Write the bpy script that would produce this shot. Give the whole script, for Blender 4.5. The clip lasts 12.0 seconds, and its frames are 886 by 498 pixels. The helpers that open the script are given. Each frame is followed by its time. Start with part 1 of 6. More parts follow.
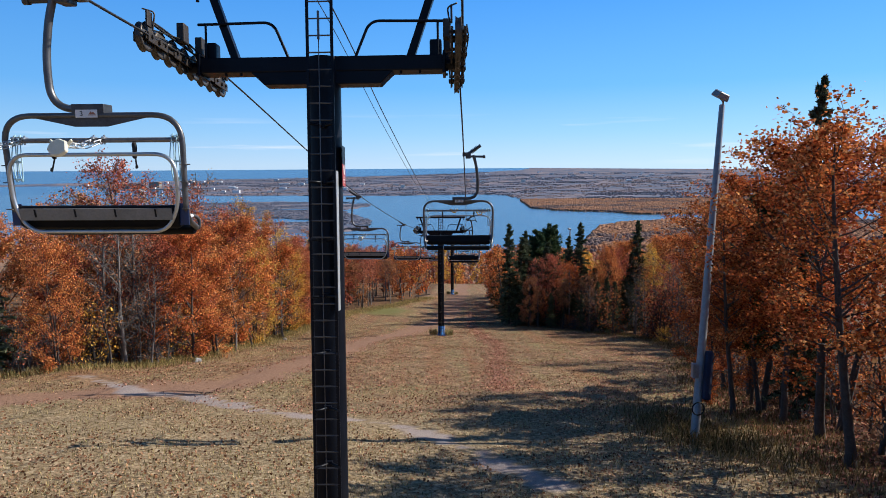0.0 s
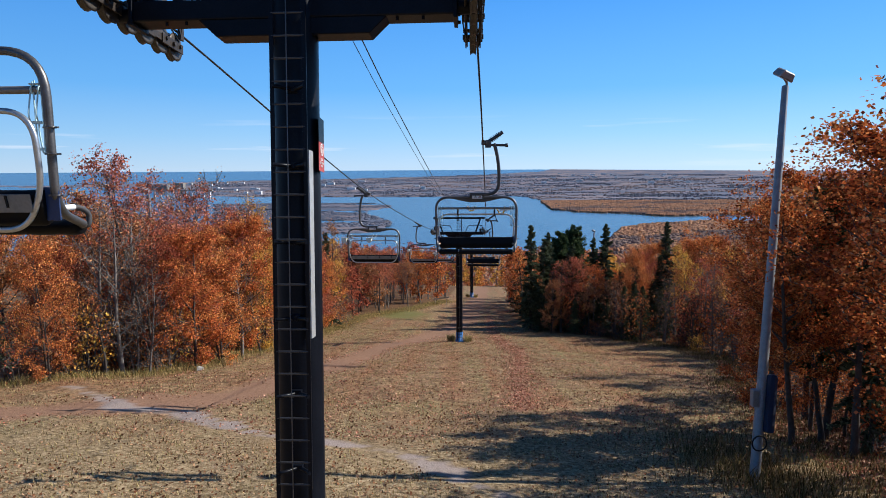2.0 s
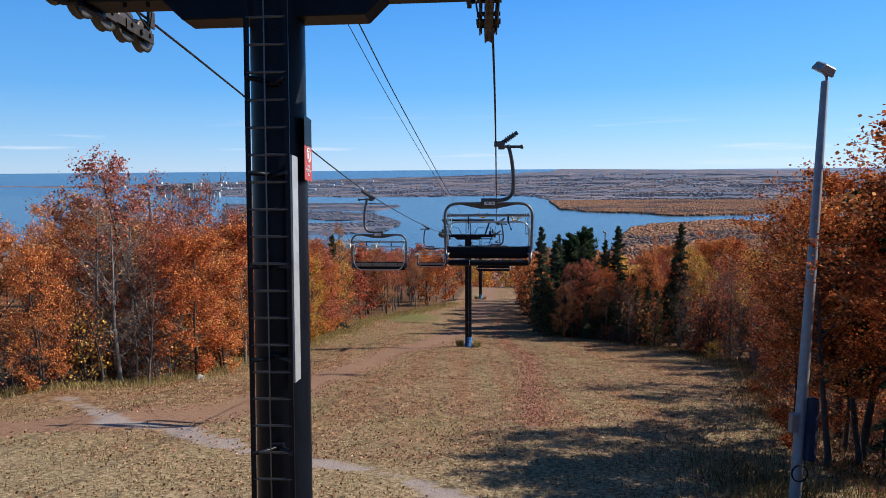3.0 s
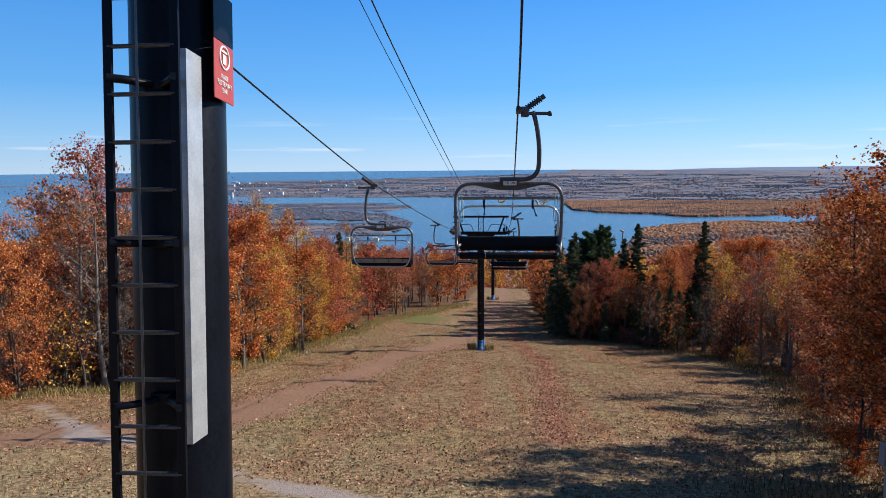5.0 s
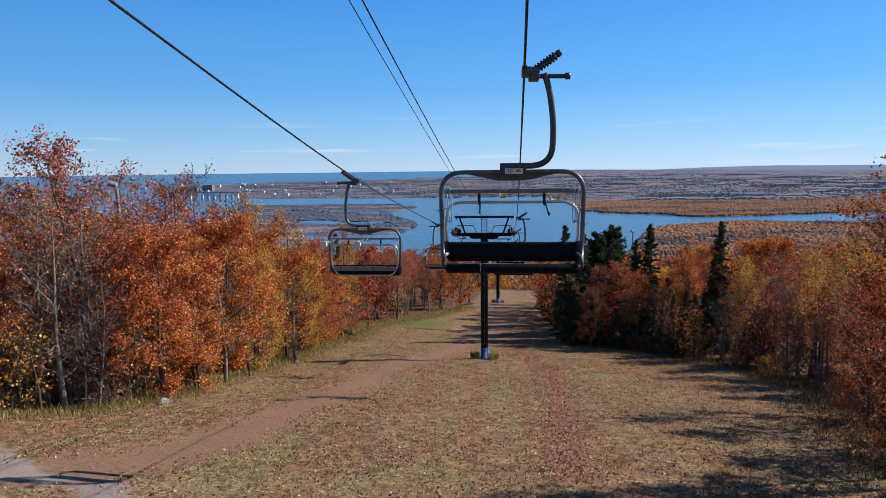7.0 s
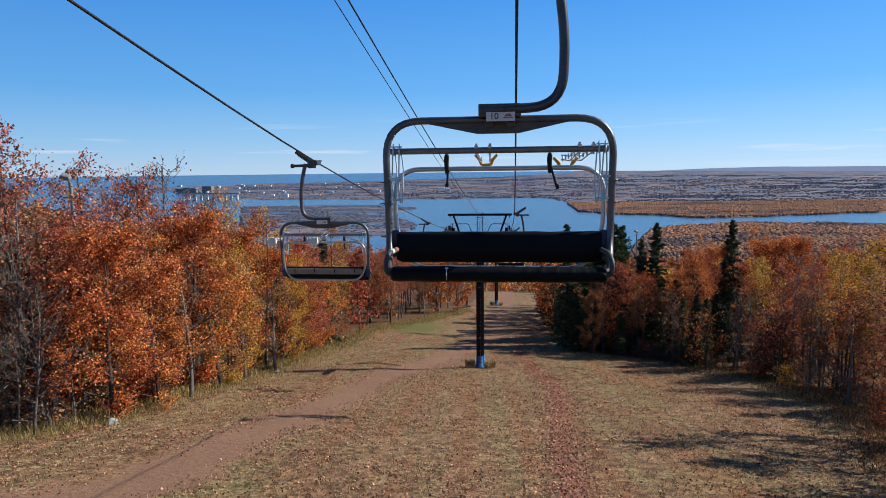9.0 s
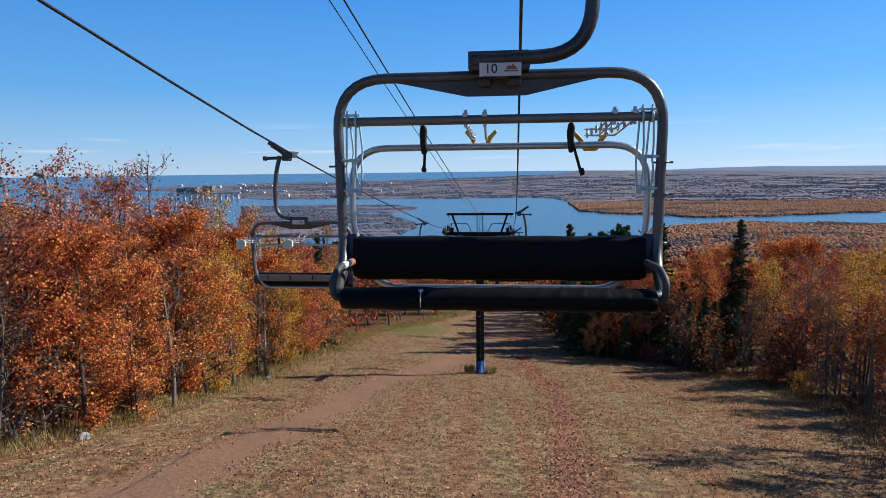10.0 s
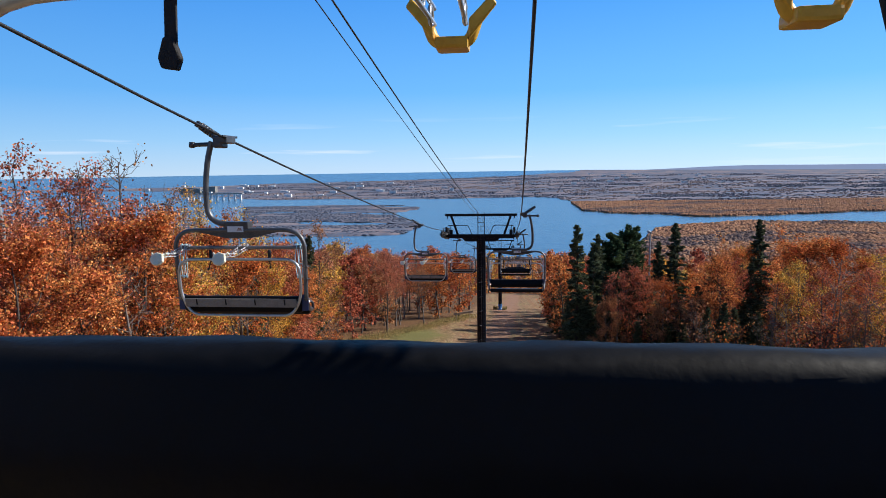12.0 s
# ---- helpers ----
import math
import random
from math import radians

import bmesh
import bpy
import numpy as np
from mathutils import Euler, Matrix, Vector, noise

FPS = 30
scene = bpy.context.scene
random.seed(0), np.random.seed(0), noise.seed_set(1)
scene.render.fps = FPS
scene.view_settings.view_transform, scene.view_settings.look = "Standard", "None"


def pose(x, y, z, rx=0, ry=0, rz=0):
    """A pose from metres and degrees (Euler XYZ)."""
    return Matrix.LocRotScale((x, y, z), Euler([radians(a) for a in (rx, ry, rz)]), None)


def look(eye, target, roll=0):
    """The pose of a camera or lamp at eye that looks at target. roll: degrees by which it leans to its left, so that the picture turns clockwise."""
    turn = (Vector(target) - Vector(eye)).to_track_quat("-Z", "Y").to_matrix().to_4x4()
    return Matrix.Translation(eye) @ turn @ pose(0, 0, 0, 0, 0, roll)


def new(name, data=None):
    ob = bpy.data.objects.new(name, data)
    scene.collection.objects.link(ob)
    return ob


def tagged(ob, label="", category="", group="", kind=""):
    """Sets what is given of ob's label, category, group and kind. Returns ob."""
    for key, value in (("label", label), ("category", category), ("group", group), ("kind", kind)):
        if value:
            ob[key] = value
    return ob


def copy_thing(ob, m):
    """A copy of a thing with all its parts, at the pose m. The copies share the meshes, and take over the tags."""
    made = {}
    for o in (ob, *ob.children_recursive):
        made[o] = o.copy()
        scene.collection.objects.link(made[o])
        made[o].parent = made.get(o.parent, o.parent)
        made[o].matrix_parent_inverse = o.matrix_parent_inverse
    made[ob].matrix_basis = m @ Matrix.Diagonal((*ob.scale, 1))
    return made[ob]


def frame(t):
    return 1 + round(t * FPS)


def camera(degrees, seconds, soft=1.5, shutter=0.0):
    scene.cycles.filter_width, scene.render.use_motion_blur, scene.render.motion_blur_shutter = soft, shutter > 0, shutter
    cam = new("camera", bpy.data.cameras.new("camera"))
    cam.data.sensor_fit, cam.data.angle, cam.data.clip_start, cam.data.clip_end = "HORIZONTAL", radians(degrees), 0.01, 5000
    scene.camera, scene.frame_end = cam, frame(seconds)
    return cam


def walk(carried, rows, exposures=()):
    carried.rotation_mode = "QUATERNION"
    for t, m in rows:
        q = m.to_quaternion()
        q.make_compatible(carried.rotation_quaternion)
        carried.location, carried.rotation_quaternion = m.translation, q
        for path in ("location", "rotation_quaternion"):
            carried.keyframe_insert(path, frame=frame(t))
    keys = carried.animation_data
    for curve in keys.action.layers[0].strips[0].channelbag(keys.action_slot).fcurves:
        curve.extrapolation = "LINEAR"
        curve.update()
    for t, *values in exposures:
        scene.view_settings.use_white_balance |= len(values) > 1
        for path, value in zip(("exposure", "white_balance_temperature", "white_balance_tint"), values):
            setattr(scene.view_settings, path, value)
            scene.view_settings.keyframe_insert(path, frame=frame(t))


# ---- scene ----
cam = camera(71.5, 12.0, 0.9)
PATH = [
    (0, (1.892, 0.4, 4.603), (1.904, 2.382, 4.335), -0.4),
    (0.5, (1.938, 1.056, 4.497), (1.931, 3.038, 4.225), -0.5),
    (1, (1.985, 1.686, 4.373), (1.963, 3.667, 4.105), -0.5),
    (1.5, (2.011, 2.332, 4.308), (1.974, 4.314, 4.044), -0.4),
    (2, (2.033, 3.008, 4.316), (1.98, 4.99, 4.053), -0.4),
    (2.5, (2.01, 3.627, 4.377), (1.945, 5.608, 4.113), -0.5),
    (3, (1.976, 4.318, 4.403), (1.896, 6.299, 4.14), -0.5),
    (5, (1.904, 6.904, 3.849), (1.786, 8.883, 3.588), -0.5),
    (5.5, (1.887, 7.651, 3.73), (1.76, 9.63, 3.471), -0.6),
    (6, (1.906, 8.435, 3.7), (1.774, 10.414, 3.441), -0.6),
    (6.5, (1.99, 9.187, 3.637), (1.853, 11.165, 3.378), -0.6),
    (7, (2.08, 9.983, 3.589), (1.944, 11.961, 3.33), -0.7),
    (9, (2.355, 13.393, 3.069), (2.22, 15.372, 2.814), -0.7),
    (9.5, (2.366, 14.349, 3.025), (2.231, 16.328, 2.77), -0.7),
    (10, (2.408, 15.132, 2.927), (2.27, 17.111, 2.671), -0.7),
    (10.5, (2.438, 15.985, 2.862), (2.298, 17.964, 2.607), -0.6),
    (11, (2.456, 16.803, 2.855), (2.314, 18.781, 2.595), -0.8),
    (11.5, (2.469, 17.53, 2.815), (2.323, 19.508, 2.559), -0.9),
    (12, (2.477, 18.305, 2.755), (2.33, 20.283, 2.499), -0.9),
]
walk(cam, [(t, look(eye, target, roll)) for t, eye, target, roll in PATH], [(0.0, 0.48, 6350, 10), (5.0, 0.44, 6350, 10), (6.0, 0.45, 6350, 10), (6.7, 0.32, 6350, 10), (9.0, 0.31, 6350, 10), (11.2, 0.34, 6350, 10), (12.0, 0.50, 6350, 10)])


# ---------------------------------------------------------------- light
SUN_AZ, SUN_EL = radians(74), radians(35)      # from +y towards +x; height
world = bpy.data.worlds.new("world")
scene.world = world
world.use_nodes = True
wn = world.node_tree.nodes
sky = wn.new("ShaderNodeTexSky")
sky.sky_type = 'NISHITA'
sky.sun_disc = False
sky.sun_elevation, sky.sun_rotation = SUN_EL, SUN_AZ
sky.altitude, sky.air_density, sky.dust_density, sky.ozone_density = 300, 1.0, 0.0, 3.5
wn["Background"].inputs["Strength"].default_value = 0.078
wl = world.node_tree.links
wco, wsep = wn.new("ShaderNodeTexCoord"), wn.new("ShaderNodeSeparateXYZ")
wl.new(wco.outputs["Generated"], wsep.inputs[0])
azure = wn.new("ShaderNodeValToRGB")             # pale air at the horizon, azure above, all round
stops = [(0.0, (0.46, 0.66, 0.88)), (0.05, (0.29, 0.57, 0.90)), (0.12, (0.135, 0.44, 0.90)), (0.28, (0.05, 0.29, 0.82)), (0.40, (0.028, 0.155, 0.44)), (0.60, (0.02, 0.09, 0.26)), (1.0, (0.014, 0.058, 0.17))]
while len(azure.color_ramp.elements) < len(stops):
    azure.color_ramp.elements.new(0.5)
for e, (p, c) in zip(azure.color_ramp.elements, stops):
    e.position, e.color = p, (*c, 1)
wl.new(wsep.outputs["Z"], azure.inputs["Fac"])
scaled = wn.new("ShaderNodeMixRGB")
scaled.blend_type = 'MULTIPLY'
scaled.inputs["Fac"].default_value = 1.0
wl.new(azure.outputs["Color"], scaled.inputs["Color1"])
side = wn.new("ShaderNodeVectorMath")             # brighter air towards the sun
side.operation = 'DOT_PRODUCT'
wl.new(wco.outputs["Generated"], side.inputs[0])
side.inputs[1].default_value = (math.sin(SUN_AZ), math.cos(SUN_AZ), 0.0)
glow = wn.new("ShaderNodeMapRange")
glow.inputs["From Min"].default_value, glow.inputs["From Max"].default_value = -1.0, 1.0
glow.inputs["To Min"].default_value, glow.inputs["To Max"].default_value = 8.2, 12.6
wl.new(side.outputs["Value"], glow.inputs["Value"])
wl.new(glow.outputs[0], scaled.inputs["Color2"])
pale = wn.new("ShaderNodeMixRGB")
pale.inputs["Fac"].default_value = 0.88
wl.new(sky.outputs[0], pale.inputs["Color1"])
wl.new(scaled.outputs["Color"], pale.inputs["Color2"])
stretch = wn.new("ShaderNodeMapping")            # thin streaks of high cloud low in the sky
stretch.inputs["Scale"].default_value = (2.2, 2.2, 46.0)
wl.new(wco.outputs["Generated"], stretch.inputs["Vector"])
streak = wn.new("ShaderNodeTexNoise")
streak.inputs["Scale"].default_value, streak.inputs["Detail"].default_value = 1.6, 6
wl.new(stretch.outputs[0], streak.inputs["Vector"])
thin = wn.new("ShaderNodeMapRange")
thin.inputs["From Min"].default_value, thin.inputs["From Max"].default_value, thin.inputs["To Max"].default_value = 0.60, 0.74, 0.7
wl.new(streak.outputs["Fac"], thin.inputs["Value"])
low = wn.new("ShaderNodeValToRGB")
low.color_ramp.elements[0].position, low.color_ramp.elements[0].color = 0.0, (0.3, 0.3, 0.3, 1)
low.color_ramp.elements[1].position, low.color_ramp.elements[1].color = 0.085, (0, 0, 0, 1)
low_el = low.color_ramp.elements.new(0.03)
low_el.color = (1, 1, 1, 1)
wl.new(wsep.outputs["Z"], low.inputs["Fac"])
both = wn.new("ShaderNodeMath")
both.operation = 'MULTIPLY'
wl.new(thin.outputs[0], both.inputs[0])
wl.new(low.outputs["Color"], both.inputs[1])
cloud = wn.new("ShaderNodeMixRGB")
wl.new(both.outputs[0], cloud.inputs["Fac"])
wl.new(pale.outputs["Color"], cloud.inputs["Color1"])
cloud.inputs["Color2"].default_value = (8.6, 9.0, 9.8, 1)
wl.new(cloud.outputs["Color"], wn["Background"].inputs["Color"])
sun = new("sun", bpy.data.lights.new("sun", 'SUN'))
sun.data.energy, sun.data.angle, sun.data.color = 4.9, radians(0.53), (1.0, 0.93, 0.82)
to_sun = Vector((math.sin(SUN_AZ) * math.cos(SUN_EL), math.cos(SUN_AZ) * math.cos(SUN_EL), math.sin(SUN_EL)))
sun.matrix_world = look(to_sun * 60, (0, 0, 0))

# ---------------------------------------------------------------- materials
def nodes_of(name):
    m = bpy.data.materials.new(name)
    m.use_nodes = True
    return m, m.node_tree.nodes, m.node_tree.links, m.node_tree.nodes["Principled BSDF"]


def ramp(n, stops):
    r = n.new("ShaderNodeValToRGB")
    els = r.color_ramp.elements
    while len(els) < len(stops):
        els.new(0.5)
    for e, (p, c) in zip(els, stops):
        e.position, e.color = p, (*c, 1)
    return r


def surface(name, c1, c2, rough=0.6, metal=0.0, scale=6.0, fine=60.0, bump=0.15, wear=None, wear_at=0.68, gloss=0.5):
    """Two-scale mottled paint, metal, cloth or stone; wear: colour of scuffs."""
    m, n, l, b = nodes_of(name)
    co = n.new("ShaderNodeTexCoord")
    big, small = n.new("ShaderNodeTexNoise"), n.new("ShaderNodeTexNoise")
    big.inputs["Scale"].default_value, small.inputs["Scale"].default_value = scale, fine
    big.inputs["Detail"].default_value, small.inputs["Detail"].default_value = 5, 6
    for t in (big, small):
        l.new(co.outputs["Object"], t.inputs["Vector"])
    r = ramp(n, [(0.32, c1), (0.68, c2)])
    mix = n.new("ShaderNodeMath")
    mix.operation = 'MULTIPLY_ADD'
    l.new(small.outputs["Fac"], mix.inputs[0])
    mix.inputs[1].default_value = 0.5
    half = n.new("ShaderNodeMath")
    half.operation = 'MULTIPLY'
    half.inputs[1].default_value = 0.5
    l.new(big.outputs["Fac"], half.inputs[0])
    l.new(half.outputs[0], mix.inputs[2])
    l.new(mix.outputs[0], r.inputs["Fac"])
    col = r.outputs["Color"]
    if wear:
        wr = ramp(n, [(wear_at, (0, 0, 0)), (wear_at + 0.06, (1, 1, 1))])
        l.new(mix.outputs[0], wr.inputs["Fac"])
        mx = n.new("ShaderNodeMixRGB")
        l.new(wr.outputs["Color"], mx.inputs["Fac"])
        l.new(col, mx.inputs["Color1"])
        mx.inputs["Color2"].default_value = (*wear, 1)
        col = mx.outputs["Color"]
    l.new(col, b.inputs["Base Color"])
    rr = n.new("ShaderNodeMapRange")
    rr.inputs["To Min"].default_value, rr.inputs["To Max"].default_value = max(rough - 0.12, 0.05), min(rough + 0.12, 1)
    l.new(small.outputs["Fac"], rr.inputs["Value"])
    l.new(rr.outputs[0], b.inputs["Roughness"])
    b.inputs["Metallic"].default_value = metal
    b.inputs["Specular IOR Level"].default_value = gloss
    bp = n.new("ShaderNodeBump")
    bp.inputs["Strength"].default_value, bp.inputs["Distance"].default_value = bump, 0.01
    l.new(mix.outputs[0], bp.inputs["Height"])
    l.new(bp.outputs[0], b.inputs["Normal"])
    return m


def leaf_material(name, colours, spread=0.7, trans=0.32, vary=(0.28, 1.62)):
    """Leaves: colour by tree (object) and by leaf (island), lit through."""
    m, n, l, b = nodes_of(name)
    info, geo = n.new("ShaderNodeObjectInfo"), n.new("ShaderNodeNewGeometry")
    add = n.new("ShaderNodeMath")
    add.operation = 'MULTIPLY_ADD'
    l.new(geo.outputs["Random Per Island"], add.inputs[0])
    add.inputs[1].default_value = spread
    sc = n.new("ShaderNodeMath")
    sc.operation = 'MULTIPLY'
    sc.inputs[1].default_value = 1 - spread
    l.new(info.outputs["Random"], sc.inputs[0])
    l.new(sc.outputs[0], add.inputs[2])
    k = len(colours) - 1
    r = ramp(n, [(i / k, c) for i, c in enumerate(colours)])
    l.new(add.outputs[0], r.inputs["Fac"])
    hv = n.new("ShaderNodeHueSaturation")
    mr = n.new("ShaderNodeMapRange")
    mr.inputs["To Min"].default_value, mr.inputs["To Max"].default_value = vary
    pw = n.new("ShaderNodeMath")
    pw.operation = 'FRACT'
    mu = n.new("ShaderNodeMath")
    mu.operation = 'MULTIPLY'
    mu.inputs[1].default_value = 37.7
    l.new(geo.outputs["Random Per Island"], mu.inputs[0])
    l.new(mu.outputs[0], pw.inputs[0])
    l.new(pw.outputs[0], mr.inputs["Value"])
    l.new(mr.outputs[0], hv.inputs["Value"])
    l.new(r.outputs["Color"], hv.inputs["Color"])
    d, t, mx = n.new("ShaderNodeBsdfDiffuse"), n.new("ShaderNodeBsdfTranslucent"), n.new("ShaderNodeMixShader")
    l.new(hv.outputs[0], d.inputs["Color"])
    l.new(hv.outputs[0], t.inputs["Color"])
    mx.inputs[0].default_value = trans
    l.new(d.outputs[0], mx.inputs[1])
    l.new(t.outputs[0], mx.inputs[2])
    l.new(mx.outputs[0], n["Material Output"].inputs["Surface"])
    n.remove(b)
    return m


NAVY = surface("navy_black_paint", (0.003, 0.004, 0.007), (0.008, 0.010, 0.016), 0.36, 0.0, 3, 40, 0.05, (0.03, 0.034, 0.042), 0.74, gloss=0.14)
BLUE = surface("blue_paint", (0.012, 0.13, 0.42), (0.025, 0.20, 0.56), 0.5, 0, 5, 50, 0.1, (0.10, 0.12, 0.14), 0.7)
PAD_BLUE = surface("faded_navy_canvas", (0.006, 0.012, 0.035), (0.012, 0.022, 0.06), 0.75, 0, 6, 80, 0.2)
BRACKET_BLUE = surface("dark_blue_paint", (0.008, 0.025, 0.09), (0.015, 0.04, 0.13), 0.45, 0, 6, 60, 0.08)
GALV = surface("galvanised_steel", (0.42, 0.44, 0.46), (0.62, 0.64, 0.66), 0.42, 0.55, 9, 70, 0.06, (0.75, 0.76, 0.78), 0.66)
STEEL = surface("weathered_tube_steel", (0.085, 0.084, 0.085), (0.17, 0.168, 0.17), 0.42, 0.7, 5, 70, 0.06, (0.16, 0.11, 0.08), 0.68)
BAR_STEEL = surface("streaked_bar_steel", (0.15, 0.135, 0.125), (0.30, 0.28, 0.265), 0.45, 0.5, 7, 60, 0.06, (0.20, 0.15, 0.12), 0.64)
DARKSTEEL = surface("dark_hanger_steel", (0.05, 0.052, 0.057), (0.11, 0.11, 0.115), 0.4, 0.6, 5, 60, 0.06)
RUSTY = surface("greasy_sheave_steel", (0.018, 0.015, 0.013), (0.06, 0.045, 0.035), 0.55, 0.4, 7, 50, 0.15, (0.16, 0.12, 0.09), 0.66)
RIM = surface("worn_sheave_rim", (0.045, 0.04, 0.036), (0.12, 0.105, 0.095), 0.5, 0.5, 9, 60, 0.1)
RUBBER = surface("black_rubber", (0.006, 0.006, 0.006), (0.016, 0.016, 0.016), 0.7, 0, 8, 80, 0.1, gloss=0.25)
ARM_GREY = surface("worn_grey_foam", (0.03, 0.03, 0.033), (0.075, 0.075, 0.08), 0.6, 0, 6, 60, 0.2)
VINYL = surface("black_vinyl_pad", (0.002, 0.0022, 0.003), (0.005, 0.0055, 0.0075), 0.55, 0, 4, 26, 0.35, gloss=0.16)
PANEL = surface("grey_back_panel", (0.16, 0.155, 0.14), (0.26, 0.25, 0.23), 0.6, 0, 4, 40, 0.1)
ROPE = surface("steel_wire_rope", (0.012, 0.012, 0.013), (0.04, 0.04, 0.042), 0.5, 0.5, 30, 300, 0.5)
ALU = surface("bare_aluminium", (0.42, 0.44, 0.46), (0.60, 0.62, 0.64), 0.33, 0.8, 8, 60, 0.05)
CYAN = surface("pale_teal_plastic", (0.42, 0.66, 0.72), (0.58, 0.78, 0.83), 0.3, 0.0, 8, 60, 0.05)
YELLOW = surface("yellow_plastic", (0.62, 0.33, 0.02), (0.78, 0.46, 0.05), 0.45, 0, 6, 60, 0.08, (0.75, 0.62, 0.38), 0.66)
# the yellow pad plastic with bright sun painted in as cream
SUNLIT_CREAM = surface("cream_plastic", (0.78, 0.72, 0.50), (0.86, 0.82, 0.66), 0.4, 0, 6, 60, 0.05)
WEBBING = surface("black_webbing", (0.008, 0.008, 0.009), (0.02, 0.02, 0.022), 0.8, 0, 20, 200, 0.4)
WHITE = surface("white_plastic", (0.66, 0.66, 0.66), (0.8, 0.8, 0.8), 0.5, 0, 5, 60, 0.05)
INK = surface("black_ink", (0.01, 0.01, 0.01), (0.02, 0.02, 0.02), 0.6)
ORANGE_INK = surface("rust_orange_ink", (0.30, 0.12, 0.08), (0.4, 0.17, 0.1), 0.6)
RED = surface("faded_red_sign", (0.34, 0.045, 0.04), (0.44, 0.075, 0.065), 0.5, 0, 4, 60, 0.05, (0.5, 0.2, 0.18), 0.72)
POLE = surface("grey_pole", (0.20, 0.21, 0.22), (0.33, 0.34, 0.35), 0.5, 0.35, 5, 50, 0.1)
LENS = surface("lamp_lens", (0.55, 0.55, 0.53), (0.72, 0.72, 0.7), 0.25, 0, 6, 60, 0.05)
BARK = surface("grey_brown_bark", (0.03, 0.024, 0.02), (0.095, 0.08, 0.07), 0.9, 0, 5, 28, 0.9)
GREY_BARK = surface("silver_grey_bark", (0.06, 0.052, 0.047), (0.17, 0.15, 0.138), 0.9, 0, 5, 28, 0.7)
PALE_BARK = surface("pale_bark", (0.09, 0.08, 0.072), (0.21, 0.195, 0.18), 0.85, 0, 4, 25, 0.6, (0.06, 0.05, 0.045), 0.62)
ROCK = surface("pale_granite", (0.22, 0.21, 0.20), (0.44, 0.43, 0.41), 0.85, 0, 4, 30, 0.8)
CONCRETE = surface("concrete", (0.28, 0.27, 0.25), (0.42, 0.41, 0.39), 0.9, 0, 4, 40, 0.5)
WOOD = surface("weathered_board", (0.30, 0.25, 0.19), (0.50, 0.44, 0.36), 0.8, 0, 5, 60, 0.4)

LEAF_ORANGE = leaf_material("orange_maple_leaves", [(0.32, 0.08, 0.044), (0.54, 0.16, 0.062), (0.70, 0.28, 0.085), (0.78, 0.48, 0.19)])
LEAF_RED = leaf_material("red_maple_leaves", [(0.22, 0.06, 0.045), (0.40, 0.105, 0.065), (0.56, 0.185, 0.10), (0.62, 0.35, 0.22)])
LEAF_RUST = leaf_material("rust_oak_leaves", [(0.20, 0.05, 0.027), (0.42, 0.11, 0.04), (0.62, 0.205, 0.06), (0.70, 0.38, 0.15)])
LEAF_DULL = leaf_material("withered_leaves", [(0.26, 0.11, 0.06), (0.42, 0.18, 0.09), (0.48, 0.26, 0.12), (0.38, 0.26, 0.17)])
LEAF_GOLD = leaf_material("golden_leaves", [(0.46, 0.20, 0.04), (0.64, 0.33, 0.06), (0.74, 0.46, 0.11), (0.50, 0.40, 0.11)])
FAR_GOLD = leaf_material("golden_river_woods", [(0.26, 0.14, 0.10), (0.35, 0.185, 0.115), (0.42, 0.235, 0.135), (0.30, 0.165, 0.115)], 0.95, 0.0, (0.80, 1.05))
NEEDLES = leaf_material("spruce_needles", [(0.065, 0.08, 0.05), (0.11, 0.13, 0.075), (0.16, 0.18, 0.10)], 0.6, 0.22)
PINE_NEEDLES = leaf_material("pine_needles", [(0.045, 0.07, 0.036), (0.075, 0.11, 0.05), (0.11, 0.15, 0.07)], 0.6, 0.22)
GRASS = leaf_material("dry_grass", [(0.22, 0.16, 0.07), (0.36, 0.27, 0.13), (0.44, 0.35, 0.19), (0.26, 0.24, 0.08)], 0.9, 0.3)
WEEDS = leaf_material("tall_green_and_straw_weeds", [(0.13, 0.135, 0.045), (0.28, 0.235, 0.09), (0.46, 0.36, 0.17), (0.36, 0.215, 0.10)], 0.9, 0.35)
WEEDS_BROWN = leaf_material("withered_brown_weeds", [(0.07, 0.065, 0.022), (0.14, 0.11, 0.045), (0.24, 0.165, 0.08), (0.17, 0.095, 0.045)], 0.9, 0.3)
LITTER = leaf_material("fallen_leaves", [(0.14, 0.055, 0.03), (0.30, 0.145, 0.08), (0.44, 0.26, 0.155), (0.54, 0.37, 0.24)], 0.95, 0.15, (0.4, 1.25))
LITTER_RED = leaf_material("fallen_red_leaves", [(0.24, 0.09, 0.06), (0.38, 0.16, 0.11), (0.48, 0.25, 0.17), (0.54, 0.36, 0.26)], 0.95, 0.15)
# base colour carries the blue of distance haze
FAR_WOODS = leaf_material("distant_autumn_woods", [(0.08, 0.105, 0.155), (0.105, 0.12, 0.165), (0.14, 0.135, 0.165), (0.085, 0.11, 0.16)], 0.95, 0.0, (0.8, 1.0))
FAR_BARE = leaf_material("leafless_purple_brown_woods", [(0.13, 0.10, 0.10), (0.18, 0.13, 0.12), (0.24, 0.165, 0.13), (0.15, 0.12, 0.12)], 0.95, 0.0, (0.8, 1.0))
# conifer green shifted to blue, haze included in the colour
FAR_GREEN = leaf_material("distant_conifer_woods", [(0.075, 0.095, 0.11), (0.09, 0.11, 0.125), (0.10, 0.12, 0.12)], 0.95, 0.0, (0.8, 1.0))
